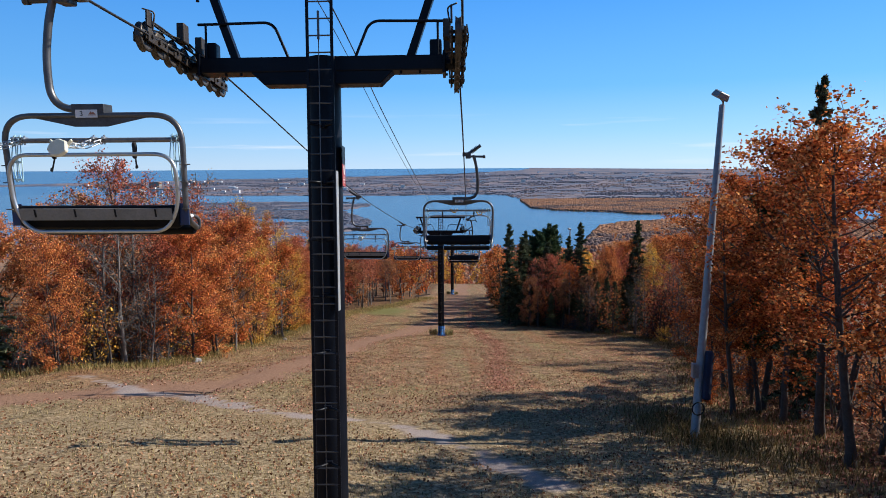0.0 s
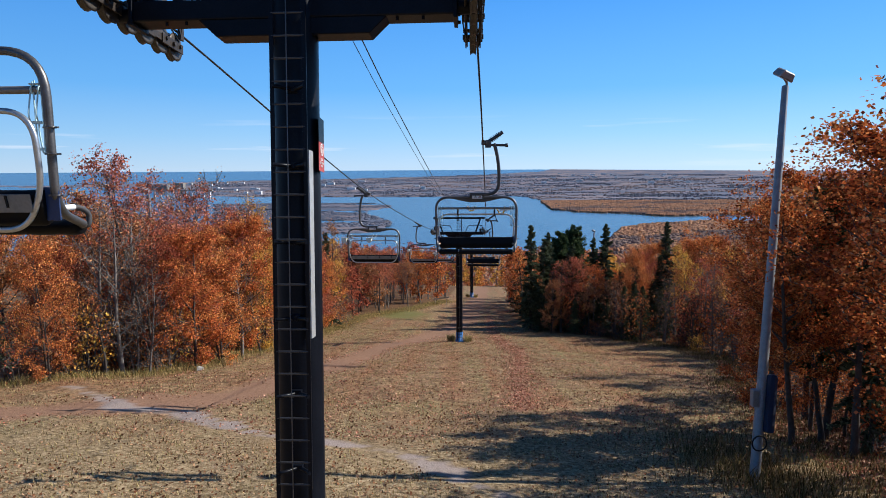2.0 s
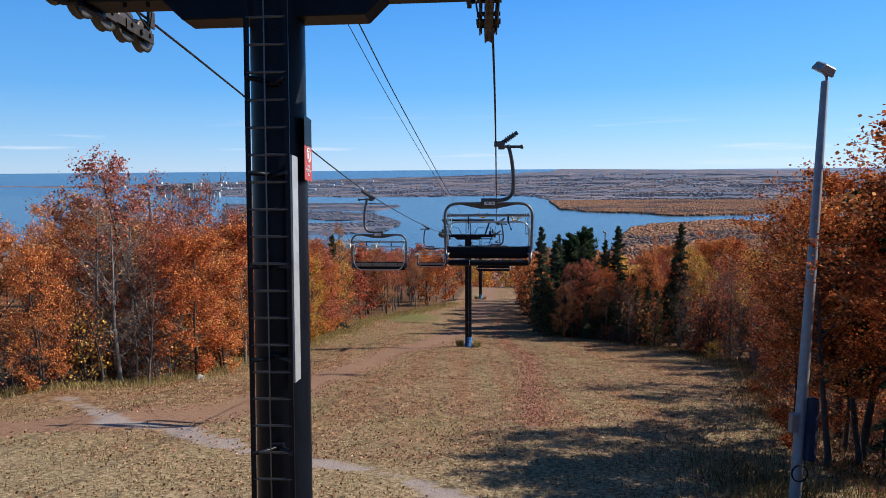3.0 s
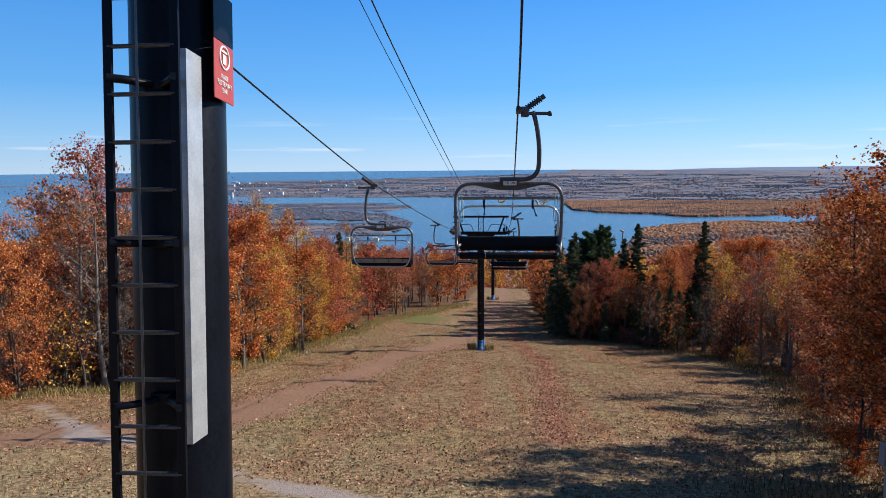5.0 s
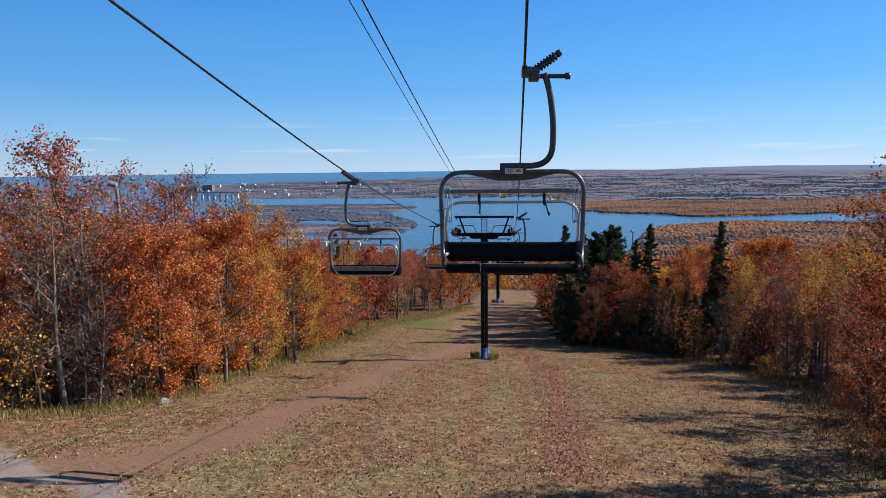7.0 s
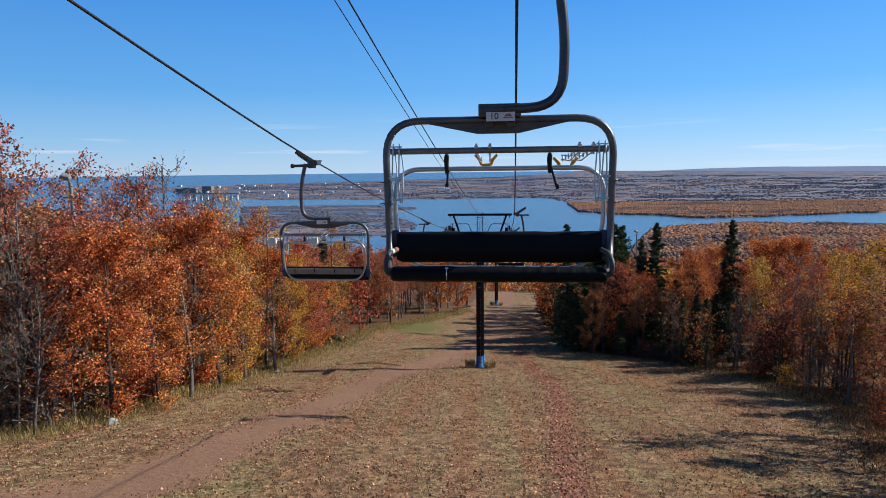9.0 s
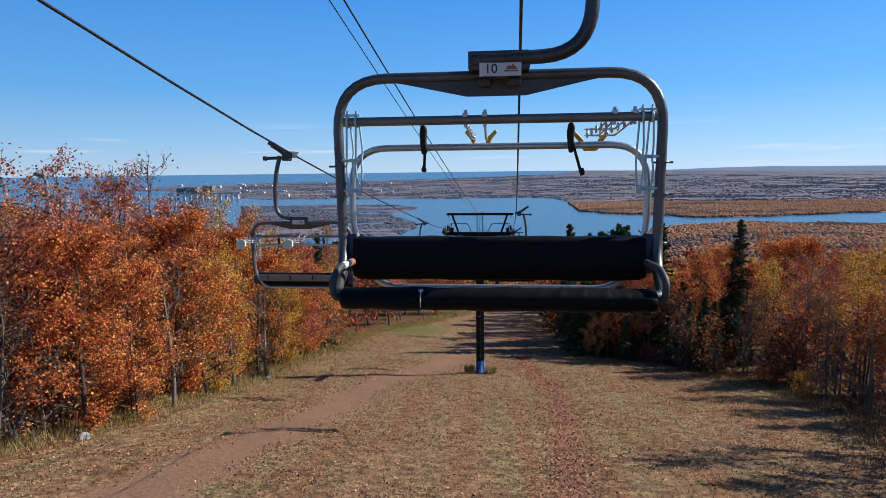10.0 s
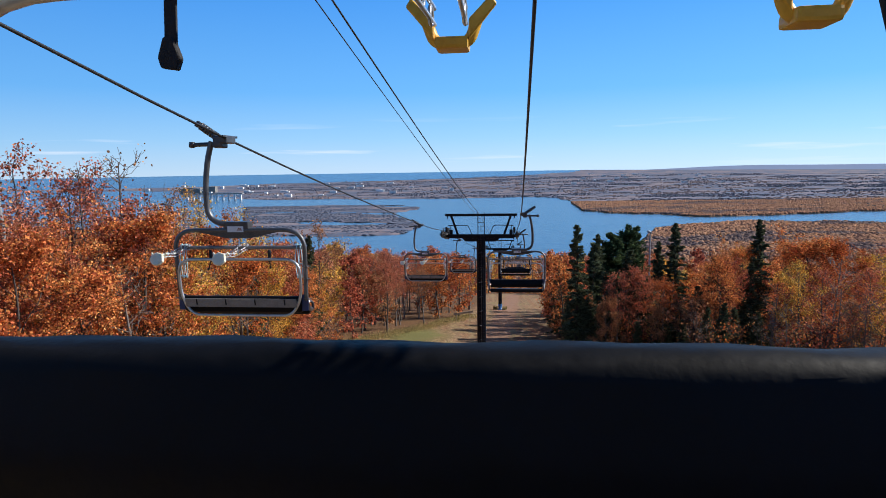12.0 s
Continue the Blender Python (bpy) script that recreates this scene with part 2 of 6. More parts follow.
# next two: air haze painted into the wood colours
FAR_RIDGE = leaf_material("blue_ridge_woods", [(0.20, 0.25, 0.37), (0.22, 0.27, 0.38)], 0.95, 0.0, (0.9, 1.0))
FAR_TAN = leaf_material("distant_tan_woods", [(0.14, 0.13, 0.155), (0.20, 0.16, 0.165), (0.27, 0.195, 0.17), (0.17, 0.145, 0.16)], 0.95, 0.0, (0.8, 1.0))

# ---------------------------------------------------------------- mesh helpers
class Mesh:
    """Collects vertices and faces of one mesh."""

    def __init__(self):
        self.v, self.f, self.s = [], [], []

    def add(self, verts, faces, smooth=False):
        o = len(self.v)
        self.v += [tuple(p) for p in verts]
        self.f += [tuple(i + o for i in f) for f in faces]
        self.s += [smooth] * len(faces)
        return self

    def data(self, name, material):
        me = bpy.data.meshes.new(name)
        me.from_pydata(self.v, [], self.f)
        me.polygons.foreach_set("use_smooth", self.s)
        me.materials.append(material)
        me.update()
        return me

    def tube(self, path, radius, sides=8, caps=True):
        pts = [Vector(p) for p in path]
        rs = radius if isinstance(radius, (list, tuple)) else [radius] * len(pts)
        d = (pts[1] - pts[0]).normalized()
        side = d.orthogonal().normalized()
        verts = []
        for i, p in enumerate(pts):
            a, c = pts[max(i - 1, 0)], pts[min(i + 1, len(pts) - 1)]
            t = (c - a).normalized()
            side = (side - t * side.dot(t)).normalized()
            up = t.cross(side)
            for k in range(sides):
                w = 2 * math.pi * k / sides
                verts.append(p + (side * math.cos(w) + up * math.sin(w)) * rs[i])
        faces = []
        for i in range(len(pts) - 1):
            for k in range(sides):
                k2 = (k + 1) % sides
                faces.append((i * sides + k, i * sides + k2, (i + 1) * sides + k2, (i + 1) * sides + k))
        self.add(verts, faces, True)
        if caps:
            n = len(pts)
            self.add(verts[:sides][::-1], [tuple(range(sides))])
            self.add(verts[(n - 1) * sides:], [tuple(range(sides))])
        return self

    def loop(self, path, radius, sides=8):
        """A closed tube."""
        pts = [Vector(p) for p in path]
        n = len(pts)
        normal = Vector((0, 0, 0))
        for a, c in zip(pts, pts[1:] + pts[:1]):
            normal += a.cross(c)
        normal.normalize()
        verts, faces = [], []
        for i, p in enumerate(pts):
            t = (pts[(i + 1) % n] - pts[i - 1]).normalized()
            side = t.cross(normal).normalized()
            for k in range(sides):
                w = 2 * math.pi * k / sides
                verts.append(p + (side * math.cos(w) + normal * math.sin(w)) * radius)
        for i in range(n):
            for k in range(sides):
                j, k2 = (i + 1) % n, (k + 1) % sides
                faces.append((i * sides + k, i * sides + k2, j * sides + k2, j * sides + k))
        return self.add(verts, faces, True)

    def box(self, c, s, bevel=0.008, m=None):
        bm = bmesh.new()
        bmesh.ops.create_cube(bm, size=1)
        bmesh.ops.scale(bm, vec=s, verts=bm.verts)
        if bevel:
            bmesh.ops.bevel(bm, geom=bm.edges[:], offset=min(bevel, min(s) * 0.4), segments=2, affect='EDGES', profile=0.6)
        m = Matrix.Translation(c) @ (m or Matrix())
        bm.verts.index_update()
        self.add([m @ v.co for v in bm.verts], [[v.index for v in f.verts] for f in bm.faces])
        bm.free()
        return self

    def prism(self, poly, depth, m, bevel=0.006):
        """A polygon in x, z drawn out along y, set by m."""
        bm = bmesh.new()
        a = [bm.verts.new((x, -depth / 2, z)) for x, z in poly]
        f = bm.faces.new(a)
        r = bmesh.ops.extrude_face_region(bm, geom=[f])
        bmesh.ops.translate(bm, vec=(0, depth, 0), verts=[g for g in r["geom"] if isinstance(g, bmesh.types.BMVert)])
        bmesh.ops.recalc_face_normals(bm, faces=bm.faces[:])
        if bevel:
            bmesh.ops.bevel(bm, geom=bm.edges[:], offset=bevel, segments=1, affect='EDGES')
        bm.verts.index_update()
        self.add([m @ v.co for v in bm.verts], [[v.index for v in f.verts] for f in bm.faces])
        bm.free()
        return self

    def lathe(self, profile, m, sides=24):
        """Rings of (radius, along x) round the x axis, set by m."""
        verts, faces = [], []
        for r, x in profile:
            for k in range(sides):
                w = 2 * math.pi * k / sides
                verts.append(m @ Vector((x, r * math.cos(w), r * math.sin(w))))
        for i in range(len(profile) - 1):
            for k in range(sides):
                k2 = (k + 1) % sides
                faces.append((i * sides + k, i * sides + k2, (i + 1) * sides + k2, (i + 1) * sides + k))
        return self.add(verts, faces, True)


def part(name, mesh, material, parent, label=""):
    ob = new(name, mesh.data(name, material))
    ob.parent = parent
    return tagged(ob, label)


def thing(name, label, category, group="", kind=""):
    return tagged(new(name), label, category, group, kind)


def rounded(points, radius, n=6, closed=False):
    """A polyline with its corners rounded."""
    pts = [Vector(p) for p in points]
    out = []
    cnt = len(pts)
    for i, p in enumerate(pts):
        if not closed and i in (0, cnt - 1):
            out.append(p)
            continue
        a, c = pts[i - 1], pts[(i + 1) % cnt]
        r = min(radius, (a - p).length * 0.49, (c - p).length * 0.49)
        s, e = p + (a - p).normalized() * r, p + (c - p).normalized() * r
        for k in range(n + 1):
            t = k / n
            out.append(s * (1 - t) ** 2 + p * 2 * t * (1 - t) + e * t * t)
    return out


def lettering(name, words, size, m, material, parent):
    cu = bpy.data.curves.new(name, 'FONT')
    cu.body, cu.size, cu.align_x, cu.align_y, cu.extrude = words, size, 'CENTER', 'CENTER', 0.0015
    tmp = new(name, cu)
    bpy.context.view_layer.update()
    me = bpy.data.meshes.new_from_object(tmp.evaluated_get(bpy.context.evaluated_depsgraph_get()))
    bpy.data.objects.remove(tmp)
    me.materials.clear()
    me.materials.append(material)
    ob = new(name, me)
    ob.parent = parent
    ob.matrix_local = m
    return ob


def quads(name, centres, a, b, material):
    """Many loose four-sided leaves: centre, half axes a and b."""
    n = len(centres)
    co = np.empty((n, 4, 3), np.float32)
    co[:, 0], co[:, 1], co[:, 2], co[:, 3] = centres - a, centres - b, centres + a, centres + b
    me = bpy.data.meshes.new(name)
    me.vertices.add(4 * n)
    me.loops.add(4 * n)
    me.polygons.add(n)
    me.vertices.foreach_set("co", co.reshape(-1))
    me.loops.foreach_set("vertex_index", np.arange(4 * n, dtype=np.int32))
    me.polygons.foreach_set("loop_start", np.arange(0, 4 * n, 4, dtype=np.int32))
    me.materials.append(material)
    me.update(calc_edges=True)
    me.validate()
    return me


def random_axes(rng, n, size, flat=1.0, narrow=0.8):
    """Random pairs of half axes for leaves."""
    d = rng.normal(size=(n, 3))
    d[:, 2] *= flat
    d /= np.linalg.norm(d, axis=1)[:, None]
    e = rng.normal(size=(n, 3))
    e[:, 2] *= flat
    e -= d * (e * d).sum(1)[:, None]
    e /= np.linalg.norm(e, axis=1)[:, None]
    s = (size * rng.uniform(0.6, 1.3, n))[:, None] / 2
    return d * s, e * s * narrow


# ---------------------------------------------------------------- the ground
WATER = -110.0
PY = np.array([-4000, -80, -40, 0, 10.75, 21, 32, 44, 55, 80, 115, 160, 200, 260, 400, 600, 740, 1000, 2750, 4700, 5000])
PZ = np.array([19, 18, 9.5, 0.6, -1.7, -4.2, -6.35, -8.8, -11, -15, -19.5, -26, -34, -52, -86, -105, -108.5, -108.5, -108.5, -23, -12])


def profile(y):
    w = 0.0
    for o in (-6, -3, 0, 3, 6):
        w = w + np.interp(y + o * np.clip(0.3 + np.abs(y) / 60, 0.3, 4), PY, PZ)
    return w / 5


def smooth_noise(x, y, k):
    return (np.sin(x * k + 1.7 * np.sin(y * k * 0.61 + 0.5)) * np.sin(y * k * 1.13 + 1.3 * np.sin(x * k * 0.53 + 2.1))
            + 0.5 * np.sin(x * k * 2.3 + y * k * 1.1 + 0.7) * np.sin(y * k * 2.7 - x * k * 0.9))


def is_land(x, y):
    """1 on land, 0 on water, in the valley."""
    y = np.maximum(y, 1.0)
    a = x / y
    n = smooth_noise(x, y, 0.006) * 40 + smooth_noise(x, y, 0.025) * 14
    r = y + n
    near = np.interp(a, [-0.8, -0.4, -0.2, 0.1, 0.23, 0.265, 0.31, 0.36, 0.42, 0.52, 0.62],
                     [800, 800, 770, 760, 790, 1150, 1225, 1280, 1330, 1290, 1215])
    far = np.interp(a, [-0.9, -0.5, -0.42, -0.36, -0.1, 0.09, 0.125, 0.15, 0.19, 0.26, 0.35, 0.47, 0.62],
                    [3420, 3150, 2650, 2450, 2460, 2430, 2210, 1640, 1520, 1490, 1415, 1475, 1530])
    lake = np.interp(a, [-0.9, -0.6, -0.4, -0.1, 0.05, 0.13, 0.16], [3500, 3420, 3640, 3900, 4180, 4540, 5200])
    land = (r < near) | ((r > far) & (r < lake))
    bars = (a < -0.13 + 0.02 * np.sin(y / 90)) & (a > -0.40) & (r > 1080) & (r < 2000) & (np.sin(r / 52 + a * 9) + 0.5 * smooth_noise(x, y, 0.012) > -0.98)
    return (land | bars).astype(float)


def base_level(y):
    return np.interp(y, [1000, 2750, 4700, 5200], [WATER, WATER, -25, -3])


def sink(x, y):
    """The far plain falls a little towards the right."""
    return -np.clip((x / np.maximum(y, 1) - 0.12) * 62, 0, 36) * np.clip((y - 2900) / 1700, 0, 1)


def ground_z(x, y):
    x, y = np.asarray(x, float), np.asarray(y, float)
    z = profile(y) - 0.02 * np.clip(x, -60, 60) * np.clip(1.2 - np.abs(y) / 400, 0, 1)
    z = z + (0.05 * smooth_noise(x, y, 0.8) + 0.10 * smooth_noise(x, y, 0.23)) * np.clip(1.5 - np.abs(y) / 200, 0, 1)
    land = is_land(x, y)
    flat = base_level(y) + np.where(land > 0, 1.5, -5.0)
    t = np.clip((y - 640) / 110, 0, 1)
    return z * (1 - t) + flat * t + sink(x, y)


def gz(x, y):
    return float(ground_z(x, y))


def polyline_distance(x, y, pts):
    d = np.full(np.shape(x), 1e9)
    for (ax, ay), (bx, by) in zip(pts, pts[1:]):
        t = np.clip(((x - ax) * (bx - ax) + (y - ay) * (by - ay)) / ((bx - ax) ** 2 + (by - ay) ** 2), 0, 1)
        d = np.minimum(d, np.hypot(x - ax - t * (bx - ax), y - ay - t * (by - ay)))
    return d


GRAVEL = [(-15.7, 29.5), (-13.2, 27.5), (-10.9, 25.4), (-8.8, 25.3), (-6.7, 23.7), (-4.4, 22.1), (-3, 21.5), (-0.9, 20.9), (0.4, 19.8), (1.5, 18.5), (3, 16.4), (4.5, 13)]
DIRT = [(-26, 19), (-17, 22.5), (-12.7, 25), (-9.2, 26.7), (-7.6, 28.9), (-6.7, 34.1), (-5.6, 38.9), (-4.2, 51.4), (-1, 61.4), (2.5, 75), (4, 95), (6, 120), (8, 160)]
RED_TRACK = [(4.6, 27.0), (5.1, 34), (5.9, 42), (6.6, 49), (6.2, 54), (5.6, 60), (5.4, 68), (6, 85)]
LEFT_Y = [0, 20, 28, 31, 33, 36, 42, 50, 57, 66, 79, 89, 102, 120, 160, 200]
LEFT_X = [-26, -24, -21, -17.5, -14.8, -13.8, -13.2, -12.8, -12.2, -11, -10.2, -5.8, -0.6, 0.8, 3, 12]
RIGHT_Y = [-5, 10, 14, 17, 21, 28, 35, 40, 46, 52, 58, 62, 67, 78, 96, 115, 160, 200]
RIGHT_X = [11, 11, 11.5, 12.5, 13.0, 14.5, 16.5, 19, 20.8, 21.3, 20, 16.8, 12, 9.2, 9.5, 11.4, 14, 14]


def make_ground():
    xs = np.concatenate([-np.geomspace(5200, 26, 60), np.arange(-25.5, 25.6, 0.5), np.geomspace(26, 5200, 60)])
    ys = np.concatenate([-np.geomspace(4000, 3, 40), np.arange(-2, 70, 0.5), np.arange(70, 130, 1.0), np.geomspace(131, 900, 60), np.geomspace(920, 4900, 190)])
    X, Y = np.meshgrid(xs, ys)
    Z = ground_z(X, Y)
    nx, ny = len(xs), len(ys)
    co = np.stack([X, Y, Z], -1).reshape(-1, 3)
    i = np.arange(ny - 1)[:, None] * nx + np.arange(nx - 1)[None, :]
    f = np.stack([i, i + 1, i + nx + 1, i + nx], -1).reshape(-1, 4)
    me = bpy.data.meshes.new("ground")
    me.from_pydata(co.tolist(), [], f.tolist())
    me.polygons.foreach_set("use_smooth", [True] * len(f))
    x, y = X.reshape(-1), Y.reshape(-1)
    wob = smooth_noise(x, y, 1.1) * 0.18 + smooth_noise(x, y, 3.1) * 0.08
    gravel = np.clip(1.05 - (polyline_distance(x, y, GRAVEL) + wob * 1.3) / 0.62, 0, 1)
    dirt = np.clip(1.5 - (polyline_distance(x, y, DIRT) + wob * 1.6) / 1.5, 0, 1)
    red = np.clip(0.72 - np.abs(polyline_distance(x, y, RED_TRACK) + wob * 0.5) / 1.6, 0, 1)
    wood = np.clip((np.interp(y, LEFT_Y, LEFT_X) - x + wob) / 1.5, 0, 1) + np.clip((x - np.interp(y, RIGHT_Y, RIGHT_X) + wob) / 1.5, 0, 1)
    green = np.clip(1 - np.hypot((x + 5.5) / 5, (y - 84) / 9) + wob * 0.3, 0, 1) * 1.3
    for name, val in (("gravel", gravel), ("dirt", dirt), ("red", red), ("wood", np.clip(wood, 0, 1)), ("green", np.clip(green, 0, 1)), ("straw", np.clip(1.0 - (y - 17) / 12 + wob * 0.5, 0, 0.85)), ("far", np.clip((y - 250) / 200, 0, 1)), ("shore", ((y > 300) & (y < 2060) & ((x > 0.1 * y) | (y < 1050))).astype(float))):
        at = me.attributes.new(name, 'FLOAT', 'POINT')
        at.data.foreach_set("value", val.astype(np.float32))
    return me


def ground_material():
    m, n, l, b = nodes_of("mown_dry_grass_hillside")
    pos = n.new("ShaderNodeNewGeometry")

    def noise_tex(scale, detail=6, rough=0.6):
        t = n.new("ShaderNodeTexNoise")
        t.inputs["Scale"].default_value, t.inputs["Detail"].default_value, t.inputs["Roughness"].default_value = scale, detail, rough
        l.new(pos.outputs["Position"], t.inputs["Vector"])
        return t.outputs["Fac"]

    def mixc(fac, a, c):
        x = n.new("ShaderNodeMixRGB")
        l.new(fac, x.inputs["Fac"])
        for k, v in (("Color1", a), ("Color2", c)):
            if isinstance(v, tuple):
                x.inputs[k].default_value = (*v, 1)
            else:
                l.new(v, x.inputs[k])
        return x.outputs["Color"]

    def attr(name, breakup, width=0.35):
        a = n.new("ShaderNodeAttribute")
        a.attribute_name = name
        s = n.new("ShaderNodeMath")
        s.operation = 'ADD'
        l.new(a.outputs["Fac"], s.inputs[0])
        l.new(breakup, s.inputs[1])
        r = n.new("ShaderNodeMapRange")
        r.inputs["From Min"].default_value, r.inputs["From Max"].default_value = 1.0 - width / 2, 1.0 + width / 2
        l.new(s.outputs[0], r.inputs["Value"])
        return r.outputs[0]

    broad, mid, fine, grit = noise_tex(0.13), noise_tex(0.9), noise_tex(7.0, 8, 0.7), noise_tex(38.0, 4, 0.7)
    g = ramp(n, [(0.34, (0.045, 0.028, 0.016)), (0.44, (0.15, 0.10, 0.055)), (0.54, (0.29, 0.205, 0.12)), (0.66, (0.47, 0.36, 0.235))])
    l.new(fine, g.inputs["Fac"])
    pinkish = ramp(n, [(0.38, (0.075, 0.038, 0.024)), (0.62, (0.40, 0.235, 0.15))])
    l.new(grit, pinkish.inputs["Fac"])
    bm = ramp(n, [(0.40, (0, 0, 0)), (0.62, (0.75, 0.75, 0.75))])
    l.new(mid, bm.inputs["Fac"])
    col = mixc(bm.outputs["Color"], g.outputs["Color"], pinkish.outputs["Color"])
    gm = ramp(n, [(0.52, (0, 0, 0)), (0.68, (0.5, 0.5, 0.5))])
    l.new(broad, gm.inputs["Fac"])
    col = mixc(gm.outputs["Color"], col, (0.22, 0.20, 0.09))
    mp = n.new("ShaderNodeMapping")
    mp.inputs["Scale"].default_value = (0.75, 0.035, 0.0)
    mp.inputs["Rotation"].default_value = (0, 0, radians(4))
    l.new(pos.outputs["Position"], mp.inputs["Vector"])
    rows = n.new("ShaderNodeTexNoise")
    rows.inputs["Scale"].default_value, rows.inputs["Detail"].default_value = 1.0, 4
    l.new(mp.outputs[0], rows.inputs["Vector"])
    rm = ramp(n, [(0.36, (1.02, 0.84, 0.74)), (0.5, (1.0, 0.95, 0.90)), (0.64, (0.96, 1.02, 0.90))])
    l.new(rows.outputs["Fac"], rm.inputs["Fac"])
    mm = n.new("ShaderNodeMixRGB")
    mm.blend_type = 'MULTIPLY'
    mm.inputs["Fac"].default_value = 1.0
    l.new(col, mm.inputs["Color1"])
    l.new(rm.outputs["Color"], mm.inputs["Color2"])
    col = mm.outputs["Color"]
    tuft = noise_tex(2.3, 3, 0.55)
    tm = ramp(n, [(0.36, (0.56, 0.54, 0.52)), (0.5, (0.95, 0.95, 0.95)), (0.64, (1.22, 1.2, 1.16))])
    l.new(tuft, tm.inputs["Fac"])
    tx = n.new("ShaderNodeMixRGB")
    tx.blend_type = 'MULTIPLY'
    tx.inputs["Fac"].default_value = 1.0
    l.new(col, tx.inputs["Color1"])
    l.new(tm.outputs["Color"], tx.inputs["Color2"])
    col = tx.outputs["Color"]
    gf = attr("green", mid, 0.6)
    col = mixc(gf, col, (0.15, 0.14, 0.05))
    straw = ramp(n, [(0.34, (0.05, 0.034, 0.018)), (0.44, (0.19, 0.135, 0.072)), (0.54, (0.32, 0.24, 0.14)), (0.66, (0.48, 0.385, 0.245))])
    l.new(fine, straw.inputs["Fac"])
    sa = n.new("ShaderNodeAttribute")
    sa.attribute_name = "straw"
    col = mixc(sa.outputs["Fac"], col, straw.outputs["Color"])
    dc = ramp(n, [(0.3, (0.17, 0.092, 0.058)), (0.7, (0.32, 0.19, 0.125))])
    l.new(fine, dc.inputs["Fac"])
    col = mixc(attr("dirt", mid, 0.5), col, dc.outputs["Color"])
    rc = ramp(n, [(0.35, (0.20, 0.09, 0.06)), (0.65, (0.38, 0.19, 0.13))])
    l.new(grit, rc.inputs["Fac"])
    col = mixc(attr("red", fine, 0.35), col, rc.outputs["Color"])
    gc = ramp(n, [(0.3, (0.20, 0.155, 0.135)), (0.7, (0.42, 0.35, 0.32))])
    l.new(grit, gc.inputs["Fac"])
    col = mixc(attr("gravel", mid, 0.4), col, gc.outputs["Color"])
    wc = ramp(n, [(0.32, (0.045, 0.028, 0.016)), (0.5, (0.12, 0.065, 0.032)), (0.68, (0.23, 0.125, 0.062))])
    l.new(fine, wc.inputs["Fac"])
    col = mixc(attr("wood", mid, 0.6), col, wc.outputs["Color"])
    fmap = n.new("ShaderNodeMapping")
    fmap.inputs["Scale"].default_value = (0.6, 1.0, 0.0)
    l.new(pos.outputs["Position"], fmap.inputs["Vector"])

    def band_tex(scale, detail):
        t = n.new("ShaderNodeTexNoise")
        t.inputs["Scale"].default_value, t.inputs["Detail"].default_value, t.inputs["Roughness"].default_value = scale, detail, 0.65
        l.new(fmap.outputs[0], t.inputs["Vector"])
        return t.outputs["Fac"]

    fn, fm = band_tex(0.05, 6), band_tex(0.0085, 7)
    # blue in both ramps stands for air haze over the far plain
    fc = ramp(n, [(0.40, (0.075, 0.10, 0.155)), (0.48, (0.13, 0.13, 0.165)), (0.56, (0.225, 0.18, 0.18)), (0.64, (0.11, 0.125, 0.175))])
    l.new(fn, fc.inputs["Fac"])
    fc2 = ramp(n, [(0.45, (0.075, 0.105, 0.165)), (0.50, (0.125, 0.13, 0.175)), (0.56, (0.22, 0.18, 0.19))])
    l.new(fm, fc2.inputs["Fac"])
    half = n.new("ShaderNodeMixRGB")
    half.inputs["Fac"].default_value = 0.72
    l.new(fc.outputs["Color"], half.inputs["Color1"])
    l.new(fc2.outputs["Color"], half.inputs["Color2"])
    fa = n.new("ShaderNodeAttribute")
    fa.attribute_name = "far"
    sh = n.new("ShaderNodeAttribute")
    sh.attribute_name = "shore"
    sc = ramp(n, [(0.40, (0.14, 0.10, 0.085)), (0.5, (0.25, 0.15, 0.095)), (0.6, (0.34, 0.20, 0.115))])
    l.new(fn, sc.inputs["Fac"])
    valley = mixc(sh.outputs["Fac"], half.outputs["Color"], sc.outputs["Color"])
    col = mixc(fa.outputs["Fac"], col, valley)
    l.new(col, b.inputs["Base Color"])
    b.inputs["Roughness"].default_value = 0.95
    b.inputs["Specular IOR Level"].default_value = 0.15
    bp = n.new("ShaderNodeBump")
    bp.inputs["Strength"].default_value, bp.inputs["Distance"].default_value = 0.8, 0.08
    l.new(fine, bp.inputs["Height"])
    l.new(bp.outputs[0], b.inputs["Normal"])
    return m


ground = new("ground", make_ground())
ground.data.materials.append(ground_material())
tagged(ground, "mown dry grass ski slope with leaf litter falling to a valley", "ground", kind="structure")


